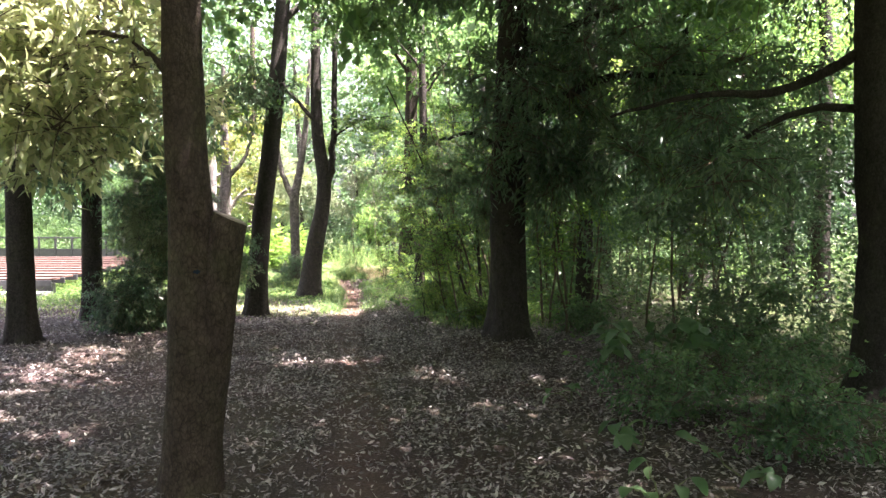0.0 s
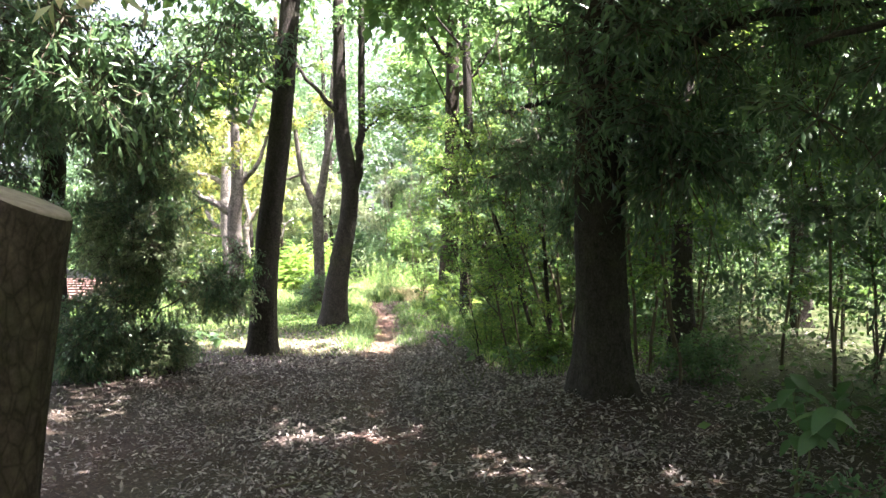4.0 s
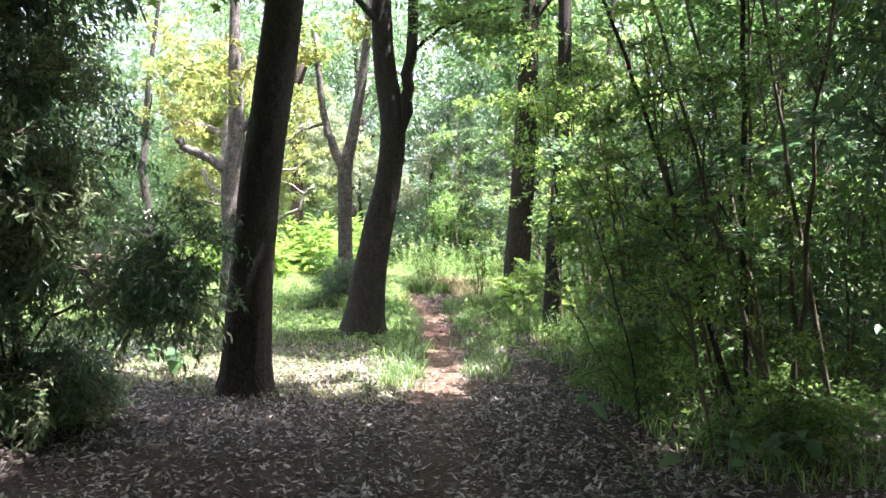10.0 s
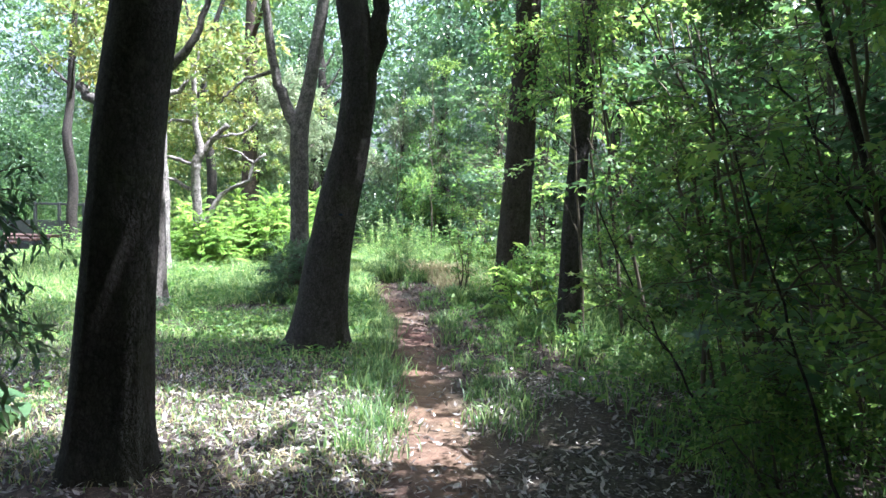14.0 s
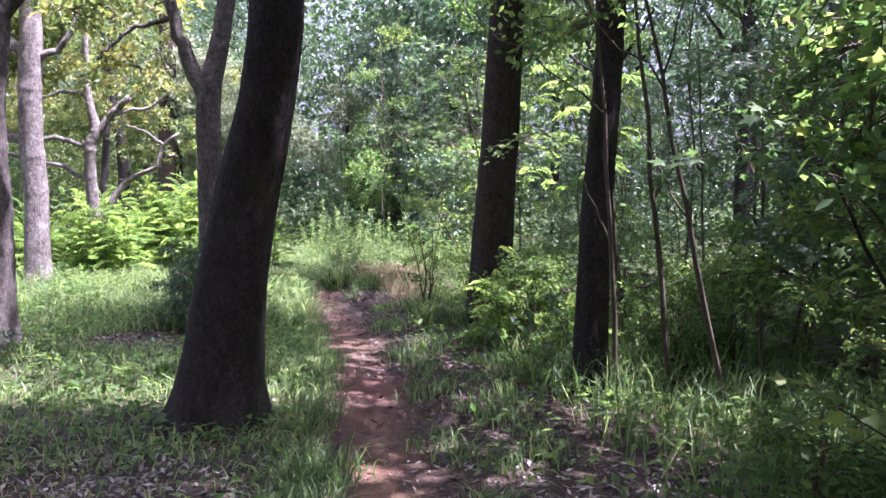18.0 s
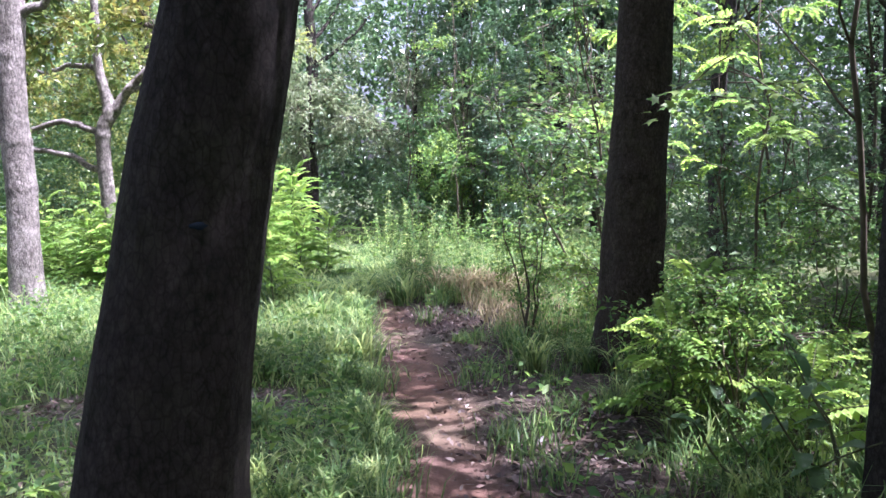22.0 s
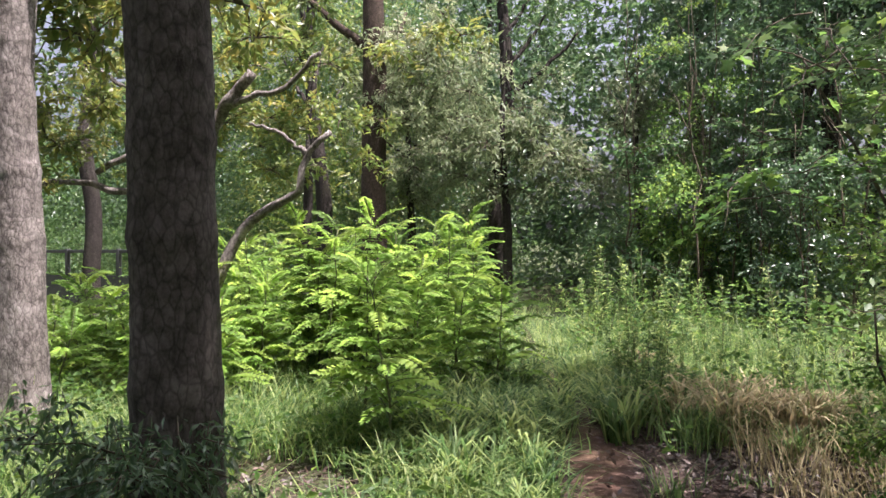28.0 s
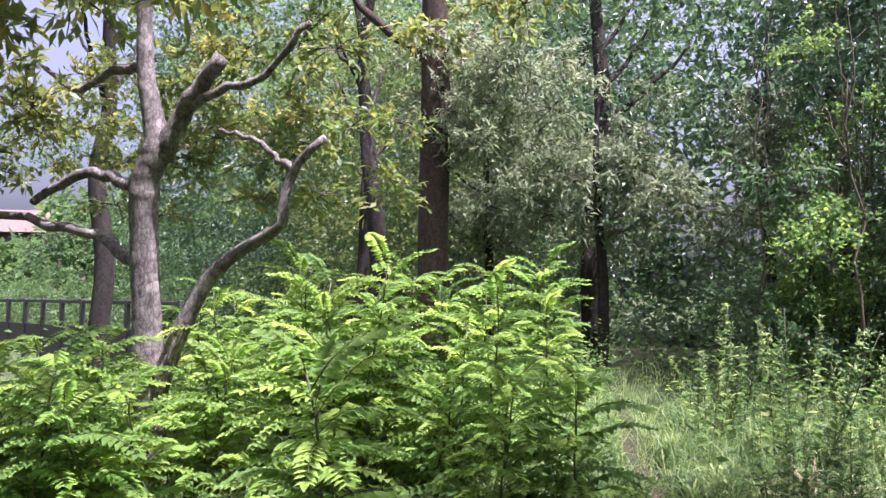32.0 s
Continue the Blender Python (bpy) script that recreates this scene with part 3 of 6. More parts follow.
# the leaning dark tree beside the sunlit grass
tree((-3.45, 14.75), [(-0.05, 0, 0), (0.0, 0, 1.0), (0.06, 0, 1.8), (0.2, 0, 2.9), (0.34, 0, 4.2), (0.5, 0.1, 6.5), (0.6, 0.2, 10)],
     [0.2, 0.185, 0.175, 0.165, 0.155, 0.13, 0.06], M_BARK, "dark-barked leaning tree at the edge of the grass",
     limbs=[([(0.3, 0, 3.8), (-0.3, -0.25, 4.25), (-1.0, -0.5, 4.1)], 0.035, 0.012), ([(0.45, 0, 5.5), (1.2, 0.4, 6.3), (2, 0.8, 6.8)], 0.07, 0.02)],
     crown=[(BIGLEAF, np.concatenate([ball(9, (-0.55, -0.4, 3.85), (0.75, 0.6, 0.4), R, 0.3), ball(9, (-0.7, -0.3, 3.8), (0.9, 0.5, 0.45), np.random.default_rng(14), 0.2)]), (0.65, 0.9), False), canopy(36, (0.2, 0.3, 8.2), (3.4, 3.0, 1.9)), shade_thatch(14, -2.3, -0.5, 14.0, 14.55, (-3.45, 14.75), seed=2), roof(6, -1.6, -0.5, 13.3, 14.0, (-3.45, 14.75), 5.6, 7.4, False), roof(16, -5, -0.5, 11.5, 14.3, (-3.45, 14.75))], seed=12, flare=1.35)

# the forked tree beside the path
forked = tree((-3.09, 18.45), [(-0.04, 0, 0), (0.01, 0, 0.7), (0.11, 0, 1.4), (0.26, 0, 2.1), (0.31, 0, 2.8), (0.14, 0.05, 4), (0.1, 0.1, 6), (0.1, 0.2, 9.5)],
     [0.26, 0.23, 0.198, 0.172, 0.165, 0.14, 0.11, 0.05], M_BARK, "dark forked tree with a flared foot beside the path",
     limbs=[([(0.31, 0, 2.6), (0.5, 0, 3.1), (0.54, 0, 4.0), (0.6, 0.05, 6.5)], 0.1, 0.06), ([(0.12, 0, 4.2), (-0.5, -0.2, 4.9), (-1.0, -0.3, 5.6)], 0.05, 0.02), ([(0.54, 0, 3.8), (1.1, -0.4, 4.1), (1.9, -0.7, 4.2)], 0.03, 0.01)],
     crown=[(MAPLE, np.concatenate([ball(10, (0.4, 0, 3.9), (0.9, 0.7, 0.9), R, 0.4), ball(26, (0.2, 0.2, 5.4), (2.2, 1.6, 1.0), R, 0.3)]), (0.6, 1.0), True), canopy(38, (0.3, 0.0, 8.0), (3.4, 3.2, 2.0)), shade_thatch(26, -2.7, -0.2, 17.0, 18.3, (-3.09, 18.45), seed=1), shade_thatch(16, -2.3, -0.6, 16.5, 17.2, (-3.09, 18.45), seed=5), (STAR, ball(20, (1.4, -0.6, 4.05), (1.1, 0.7, 0.4), np.random.default_rng(17), 0.1), (0.5, 0.75), False)], seed=13, flare=1.6, lobes=0.07)
paint_mark(forked, trunk_of(forked), (0.205, -0.18, 1.375), 0.026, 0.012)

# the slim pale tree
tree((-4.16, 22.3), [(0, 0, 0), (0.0, 0, 0.9), (-0.02, 0, 1.8), (-0.02, 0, 2.6), (0.12, 0, 3.3), (0.3, 0, 4.6), (0.4, 0.1, 6.5)],
     [0.15, 0.135, 0.13, 0.13, 0.1, 0.08, 0.04], M_BARK_PALE, "slim pale grey forked tree with shoots round its foot",
     limbs=[([(-0.02, 0, 2.45), (-0.25, 0, 2.95), (-0.42, 0, 3.5), (-0.6, -0.1, 5)], 0.1, 0.05), ([(-0.42, 0, 3.4), (-0.9, -0.1, 3.2), (-1.15, -0.2, 2.9)], 0.03, 0.012)],
     crown=[(GOLDEN, sunlit(ball(16, (-0.1, 0, 4.6), (1.5, 1.2, 1.0), R, 0.3)), (0.8, 1.2), False), canopy(26, (0, 0, 7.2), (2.9, 2.7, 1.3)), roof(8, -2.3, -0.6, 20.4, 22.3, (-4.16, 22.3), 6.4, 8.0, False), shade_thatch(5, -2.6, -1.5, 24.8, 25.3, (-4.16, 22.3), seed=7)], seed=14, flare=1.25, lobes=0.08, knots=(0.55, 1.02, 1.5, 1.78, 2.3))

# two trees on the shaded side of the path
tree((-0.56, 19.35), [(0, 0, 0), (-0.01, 0, 1.2), (0.03, 0, 2.2), (0.06, 0, 3.4), (0.05, 0, 5), (0.0, 0, 8)], [0.128, 0.112, 0.106, 0.1, 0.09, 0.05],
     M_BARK, "slim dark tree standing in grass and weeds", limbs=[([(0.05, 0, 4.9), (0.5, 0.3, 5.6), (0.9, 0.5, 6.4)], 0.035, 0.012), ([(0.03, 0, 5.6), (-0.5, -0.2, 6.2), (-0.8, -0.3, 6.8)], 0.03, 0.012)], crown=[canopy(16, (0, 0, 7.2), (2.2, 2.2, 1.6)), shade_thatch(9, 0.7, 2.0, 19.2, 19.5, (-0.56, 19.35), seed=8),
     (MAPLE, ball(8, (0.2, -0.2, 3.6), (0.9, 0.8, 0.9), R, 0.4), (0.7, 1.0), False)], seed=15, flare=1.3)
tree((-1.02, 22.5), [(-0.03, 0, 0), (0.0, 0, 1.2), (0.04, 0, 2.4), (0.1, 0, 4.0), (0.13, 0, 6), (0.18, 0, 10)], [0.26, 0.232, 0.208, 0.19, 0.16, 0.08],
     M_BARK_MID, "stout dark tree rising out of undergrowth", limbs=[([(0.11, 0, 5.2), (0.8, 0.3, 6.2), (1.5, 0.6, 7.0)], 0.07, 0.02), ([(0.13, 0, 6.0), (-0.6, -0.3, 7.0), (-1.1, -0.5, 7.8)], 0.06, 0.02)], crown=[canopy(36, (0.2, 0.2, 8.4), (3.4, 3.2, 2)),
     (MAPLE, np.concatenate([ball(14, (0.2, -0.3, 4.0), (1.4, 1.2, 1.1), R, 0.5), ball(22, (0.0, 0.3, 5.6), (2.2, 1.8, 1.1), R, 0.3), ball(26, (0.5, 1.8, 4.0), (1.9, 2.4, 1.3), R, 0.3)]), (0.7, 1.05), True), roof(9, -1.6, -0.5, 25.6, 27.2, (-1.02, 22.5), 6.0, 8.0, False), shade_thatch(16, 0.1, 1.8, 22.1, 22.9, (-1.02, 22.5), seed=3), shade_thatch(14, 0.3, 1.9, 20.7, 22.1, (-1.02, 22.5), seed=9)], seed=16, flare=1.3)

# the big shaded evergreen
big = [(EVERGREEN, np.concatenate([ball(76, (1.2, 0.2, 4.0), (2.3, 1.8, 2.0), R, 0.35)[:50], ball(9, (-0.2, -0.5, 2.9), (0.9, 0.35, 0.6), R, 0.3)[:1], ball(9, (0.65, -0.55, 2.3), (0.6, 0.3, 0.65), R, 0.2), ball(30, (0.35, 0.4, 3.6), (1.1, 0.9, 1.7), R, 0.4)[:22],
        ball(5, (-0.6, 0.4, 2.4), (0.35, 0.4, 0.4), R, 0.2)[:1], ball(14, (3.0, -0.8, 3.0), (1.8, 1.6, 1.0), R, 0.3)[:11], ball(16, (0.05, -0.9, 2.75), (0.7, 0.35, 0.6), R, 0.2)[:4], ball(26, (-1.1, 0.1, 5.4), (0.9, 0.9, 0.7), R, 0.2)]), (0.8, 1.25), False),
       (EVERGREEN, ball(15, (-0.3, 0.35, 2.0), (0.3, 0.4, 0.55), np.random.default_rng(15), 0.1), (0.4, 0.6), False), (EVERGREEN, ball(15, (-0.95, -1.55, 2.3), (0.35, 0.4, 0.5), R, 0.1)[:11], (0.4, 0.6), False), canopy(44, (0.6, -0.4, 7.6), (4, 3.8, 1.8)), roof(30, 3.0, 6.5, 14.8, 21.5, (0.95, 11.25), 6.0, 7.8), roof(26, 1.5, 7.0, 8.5, 13.5, (0.95, 11.25), 7.0, 9.0), roof(14, 0.8, 4.5, 15.2, 18.6, (0.95, 11.25), 5.8, 7.6), shade_thatch(14, 3.1, 4.6, 12.4, 13.8, (0.95, 11.25), seed=10)]
tree((0.95, 11.25), [(-0.02, 0, 0), (0.0, 0, 0.8), (-0.02, 0, 1.8), (0.0, 0, 3), (0.05, 0, 5), (0.1, 0, 9)], [0.29, 0.262, 0.25, 0.24, 0.2, 0.08],
     M_BARK, "big dark evergreen tree with low hanging foliage",
     limbs=[([(0, 0, 2.6), (-0.5, -0.1, 2.9), (-1.0, -0.2, 2.8)], 0.05, 0.015), ([(0, 0, 3), (1.2, -0.4, 3.6), (2.6, -0.8, 3.6)], 0.09, 0.02),
            ([(0.03, 0, 4), (1.5, 0.6, 4.8), (2.4, 1.2, 5.2)], 0.09, 0.02)], crown=big, seed=17, flare=1.35)
tree((4.35, 7.9), [(0, 0, 0), (0.03, 0, 1.5), (-0.03, 0, 3), (-0.05, 0, 5), (0, 0, 9)], [0.26, 0.23, 0.22, 0.19, 0.08], M_BARK,
     "dark evergreen tree with long level branches",
     limbs=[([(0, 0, 3.6), (-0.9, 0.1, 3.15), (-1.7, 0.2, 3.1), (-2.6, 0.4, 2.9)], 0.06, 0.015), ([(0, 0, 2.9), (-0.6, 0.1, 2.95), (-1.2, 0.3, 2.7), (-1.6, 0.4, 2.2)], 0.05, 0.012)],
     crown=[(EVERGREEN, np.concatenate([ball(9, (-1.3, 0.6, 5.0), (2.0, 2.0, 1.1), R, 0.4), ball(12, (-1.3, 0.7, 2.7), (1.2, 1.1, 0.6), R, 0.3)]), (0.8, 1.2), False),
            canopy(44, (-0.5, -0.5, 7.2), (4.2, 4, 1.8)), shade_thatch(34, 3.4, 6.0, 4.0, 6.6, (4.35, 7.9), 6.2, 7.8, 6)], seed=18)
tree((2.73, 15.2), [(0, 0, 0), (0, 0, 1.5), (0.05, 0, 3), (0.1, 0, 6), (0.1, 0, 9)], [0.17, 0.15, 0.145, 0.12, 0.05], M_BARK, "dark tree standing among saplings",
     crown=[canopy(44, (0.3, 0, 7.5), (3.5, 3.5, 1.8)), (MAPLE, ball(8, (0, 0, 4.2), (1.3, 1.2, 0.8), R, 0.4), (0.8, 1.2), False), shade_thatch(9, 2.6, 4.4, 18.0, 19.4, (2.73, 15.2), seed=11)], seed=19)

# trees round the leafy floor on the sunny side
tree((-6.25, 14.1), [(0, 0, 0), (0, 0, 1.5), (0.03, 0, 3), (0.05, 0, 5), (0, 0, 9)], [0.19, 0.17, 0.16, 0.14, 0.06], M_BARK, "dark straight tree beside a bushy evergreen",
     crown=[(EVERGREEN, np.concatenate([ball(30, (0.7, -0.6, 3.9), (1.7, 1.6, 1.0), R, 0.3), ball(34, (1.5, -1.6, 3.5), (1.5, 1.0, 0.7), R, 0.2), ball(22, (-0.5, -0.7, 3.1), (0.9, 0.7, 0.8), np.random.default_rng(6), 0.2)]), (0.7, 1.1), False), canopy(46, (2.0, -0.8, 7.4), (3.8, 3.4, 1.6)), roof(22, -5.5, 1.0, 8.0, 14.3, (-6.25, 14.1))], seed=20)
tree((-6.15, 11.5), [(0, 0, 0), (0, 0, 1.5), (-0.03, 0, 3), (0, 0, 6), (0, 0, 9)], [0.2, 0.18, 0.17, 0.14, 0.06], M_BARK, "dark straight tree on the leafy floor",
     crown=[(EVERGREEN, ball(16, (0.8, -1.0, 4.0), (1.2, 1.2, 0.8), R, 0.3), (0.8, 1.15), False), (EVERGREEN, np.concatenate([ball(18, (0.5, 0, 3.8), (1.5, 1.5, 0.9), R, 0.3), ball(34, (2.5, -1.0, 3.7), (1.35, 1.2, 1.0), R, 0.2)]), (0.8, 1.15), True), canopy(50, (2.0, -0.4, 7.4), (4.2, 3.8, 1.6)), roof(24, -5.5, 1.0, 7.5, 13.0, (-6.15, 11.5))], seed=21)
tree((-5.75, 20.8), [(0, 0, 0), (0, 0, 1.2), (-0.03, 0, 2.2), (0.05, 0, 3.2), (0.0, 0, 4.4), (0, 0, 6)], [0.19, 0.165, 0.155, 0.14, 0.1, 0.05], M_BARK_PALE,
     "pale gnarled tree with lopped limbs in the grass",
     limbs=[([(0, 0, 2.3), (-0.35, 0, 2.6), (-0.75, 0, 2.75), (-0.95, 0, 2.95)], 0.09, 0.06), ([(0.03, 0, 3.0), (0.5, 0, 3.5), (0.8, 0, 4.3)], 0.07, 0.03)],
     crown=[(GOLDEN, sunlit(ball(20, (-0.1, 0, 3.9), (1.4, 1.2, 0.9), R, 0.4)), (0.8, 1.2), False)], seed=22, knots=(0.6, 1.3, 1.9, 2.6))
tree((-7.1, 24.5), [(0, 0, 0), (0, 0, 1.4), (-0.05, 0, 2.4), (-0.03, 0, 3.3), (-0.02, 0, 4.4), (0.1, 0, 6)], [0.17, 0.15, 0.15, 0.15, 0.13, 0.06], M_BARK_LIGHT,
     "pale gnarled tree with pruned crooked limbs",
     limbs=[([(-0.02, 0, 3.25), (-0.5, 0, 3.6), (-1.1, 0, 3.7), (-1.5, 0, 3.5)], 0.08, 0.03), ([(0.0, 0, 3.3), (0.4, 0, 3.5), (0.65, 0, 4.1)], 0.06, 0.02),
            ([(-0.04, 0, 2.2), (-0.4, 0, 2.3), (-0.6, 0, 2.7)], 0.07, 0.05)],
     crown=[(GOLDEN, np.concatenate([sunlit(ball(34, (0.0, 0, 4.4), (1.9, 1.5, 1.2), R, 0.4)), ball(22, (-0.3, 1.3, 3.8), (2.0, 0.5, 1.2), R, 0.3)]), (0.8, 1.3), False)], seed=23, knots=(0.7, 1.5, 2.0, 2.9))
tree((-7.2, 26.65), [(0.05, 0, 0), (0.02, 0, 1.0), (-0.03, 0, 1.8), (-0.02, 0, 2.25), (0.08, 0, 2.52), (0.01, 0, 2.85), (-0.05, 0, 3.2), (-0.08, 0, 4.6)],
     [0.115, 0.1, 0.092, 0.095, 0.088, 0.066, 0.058, 0.04], M_BARK_LIGHT, "pale twisted tree with sunlit crooked branches",
     limbs=[([(0.07, 0, 2.45), (0.2, 0, 2.66), (0.32, 0, 2.8), (0.6, 0, 3.08)], 0.072, 0.05), ([(0.28, 0, 2.76), (0.6, 0, 2.85), (0.91, 0, 2.91), (1.3, 0, 3.2)], 0.034, 0.02),
            ([(-0.02, 0, 1.78), (-0.28, 0, 1.8), (-0.52, 0, 1.95), (-1.0, 0, 2.02), (-1.57, 0, 2.14), (-2.1, 0, 2.1)], 0.046, 0.028), ([(-0.02, 0, 2.2), (-0.4, 0, 2.36), (-0.77, 0, 2.37), (-1.19, 0, 2.21)], 0.05, 0.03)]
     + [([(0.04, 0, 0.7), (0.24, 0.05, 1.29), (0.47, 0.1, 1.66), (0.75, 0.1, 1.86), (1.02, 0.1, 1.92), (1.1, 0.1, 2.32), (1.35, 0.1, 2.5)], 0.062, 0.024),
            ([(-0.05, 0, 3.1), (-0.5, 0.1, 3.15), (-0.9, 0.1, 3.05), (-1.3, 0.1, 3.3)], 0.04, 0.015), ([(1.1, 0.1, 2.3), (0.85, 0.1, 2.5), (0.5, 0.1, 2.62)], 0.025, 0.012)],
     crown=[(GOLDEN, sunlit(np.concatenate([ball(34, (-0.2, 0.2, 4.3), (2.0, 1.5, 0.9), R, 0.4), ball(20, (-1.1, 1.3, 3.0), (1.6, 0.6, 0.9), R, 0.3), ball(16, (-1.4, -0.2, 2.6), (0.8, 0.6, 0.7), R, 0.4), ball(12, (1.2, 0.4, 2.9), (0.6, 0.5, 0.6), R, 0.3)])), (0.5, 0.85), False), (GOLDEN, ball(17, (0.0, 1.3, 3.4), (2.4, 0.5, 1.3), R, 0.3), (0.6, 0.9), False), (GOLDEN, sunlit(ball(46, (0.0, 0.5, 3.0), (2.2, 0.9, 1.1), np.random.default_rng(12), 0.2)), (0.45, 0.75), False)],
     seed=24, flare=1.2, lobes=0.1, knots=(1.1, 1.74, 2.2, 2.5, 2.9))

# trees added, mostly out of view, whose crowns shade the start of the walk
for i, (x, y) in enumerate(((3.4, 1.6), (-4.4, 2.2), (1.6, -3.2), (-2.6, -4.2), (-7.4, 5.4), (6.8, 3.6), (5.5, -3), (-7.5, -1.5), (7.4, 8.2), (9.3, 12.8), (8.4, 17.6), (7.2, 22.0), (5.6, 27.0), (10.5, 24))):
    tree((x, y), [(0, 0, 0), (R.normal(0, 0.05), 0, 3), (R.normal(0, 0.1), 0, 6), (R.normal(0, 0.1), 0, 9)], [0.2, 0.18, 0.14, 0.06], M_BARK,
         "dark straight tree with a high crown added for shade", crown=[canopy(40, (0, 0, 7.0), (3.8, 3.8, 1.8)), (EVERGREEN, ball(8, (0, 0, 4.6), (1.8, 1.8, 0.8), R, 0.4), (0.9, 1.3), True)],
         seed=60 + i, sides=10, group="trees over the floor")

# trees at the back
tree((-7.62, 31.8), [(0, 0, 0), (0, 0, 2), (0.03, 0, 4), (0.0, 0, 6), (0, 0, 10)], [0.23, 0.2, 0.19, 0.16, 0.07], M_BARK_BROWN, "stout straight brown tree behind lime-green saplings",
     crown=[(FAR, ball(16, (0, 0.6, 7.2), (2.4, 2.2, 2.4), R, 0.4), (1.0, 1.5), True), (PALE, ball(26, (0.5, 0.1, 4.2), (1.6, 0.9, 1.0), R, 0.3), (0.7, 1.0), False)], seed=31, flare=1.2, lobes=0.05)
# crowns beyond x = -3 use darker leaves to imitate the wood's deep shade
for (x, y), rad, h, lab, s in (((-6.7, 36.3), 0.2, 10, "dark ivy-clad tree at the end of the grass", 32),
                               ((-2.7, 40), 0.2, 10, "dark tree in the deep shade of the wood", 33), ((-0.9, 36.5), 0.18, 10, "dark tree in the deep shade of the wood", 34),
                               ((-8.9, 32.5), 0.15, 8, "dark tree behind gnarled trees", 35), ((-9.6, 33.3), 0.1, 8, "slim tree behind gnarled trees", 36),
                               ((0.4, 35), 0.15, 9, "dark tree in the deep shade of the wood", 37), ((1.8, 30), 0.16, 9, "dark tree among saplings", 38),
                               ((-11.5, 30), 0.14, 8, "dark tree behind gnarled trees", 39), ((3.9, 24), 0.16, 9, "dark tree among saplings", 40),
                               ((5.6, 18), 0.17, 9, "dark tree among saplings", 41), ((7.2, 13.2), 0.18, 9, "dark tree among saplings", 42)):
    tree((x, y), [(0, 0, 0)] + [(R.normal(0, 0.02 + 0.025 * q * h), R.normal(0, 0.02 + 0.02 * q * h), h * q) for q in (0.12, 0.25, 0.38, 0.5, 0.7)] + [(R.normal(0, 0.3), 0, h)], [rad, rad * 0.93, rad * 0.88, rad * 0.8, rad * 0.7, rad * 0.5, rad * 0.3],
         M_BARK, lab, crown=[(FAR_DARK if x > -3 or s % 4 == 0 else FAR, ball(11 if x < 3 else 3, (0, 0, h * 0.75), (2.4, 2.4, h * 0.36), R, 0.4), (1.0, 1.5), True)] + ([canopy(34, (0, 0, h * 0.85), (3.6, 3.6, 1.6))] if x > 1.5 else []),
         seed=s, sides=10, group="trees at the back")


# added trees, their crowns above view, that darken the foot of the wood
for i, (x, y) in enumerate(((-0.2, 38.5), (3.6, 36.8), (6.8, 34.5))):
    tree((x, y), [(0, 0, 0), (R.normal(0, 0.1), 0, 2.5), (R.normal(0, 0.15), 0, 5), (R.normal(0, 0.2), 0, 11)], [0.22, 0.2, 0.17, 0.06], M_BARK,
         "tall dark tree added to shade the wood", crown=[canopy(22, (0.6, -0.6, 10.5), (3.2, 3.2, 1.0))], seed=560 + i, sides=10, group="trees at the back")

for x, y, h, n, s in ((-6.25, 34.9, 5.2, 34, 570), (-8.6, 36.0, 5.6, 34, 571), (-3.9, 36.2, 5.0, 26, 572)):
    tree((x, y), [(0, 0, 0), (0.05, 0, h * 0.3), (-0.05, 0, h * 0.6), (0, 0, h)], [0.1, 0.085, 0.06, 0.02], M_BARK, "bushy evergreen tree with pale glossy leaves",
         crown=[(PALE, ball(n, (0, 0, h * 0.62), (1.7, 1.5, h * 0.36), R, 0.3), (0.8, 1.2), False)], seed=s, sides=10, group="pale evergreen trees")

# ---------------------------------------------------------------- saplings and shrubs
def sapling(x, y, h, lean, meshes, n, seed, label, size=(0.5, 0.85), low=0.35, group="saplings", way=None):
    r = np.random.default_rng(seed)
    ob = thing("sapling", pose(x, y, float(ground_z(x, y)) - 0.03), label, "sapling", group)
    a = r.uniform(0, 6.28) if way is None else way
    top = np.array([math.cos(a) * lean * h, math.sin(a) * lean * h, h])
    p = bent((0, 0, 0), top, 12, r, 0, 0.03 if way is None else 0.012)
    v, f = tube(p, np.linspace(0.008 + (0.003 if way is None else 0.0034) * h, 0.005, 12), 6, 0.05, r)
    part("stem", mesh_from("stem", v, f, M_TWIG, True), ob)
    for _ in range(3):
        t = r.uniform(0.3, 0.8)
        b = np.array([np.interp(t, np.linspace(0, 1, 12), p[:, k]) for k in range(3)])
        e = b + (r.normal(0, 0.35), r.normal(0, 0.35), r.uniform(0.4, 1.0))
        v, f = tube(bent(b, e, 6, r), np.linspace(0.009, 0.003, 6), 5)
        part("twig", mesh_from("twig", v, f, M_TWIG, True), ob)
    t = r.uniform(low, 1, n)
    c = np.stack([np.interp(t, np.linspace(0, 1, 12), p[:, k]) for k in range(3)], 1) + r.normal(0, 0.28, (n, 3))
    add_clumps(ob, meshes, c, r, size, keep_low=2.5)
    return ob


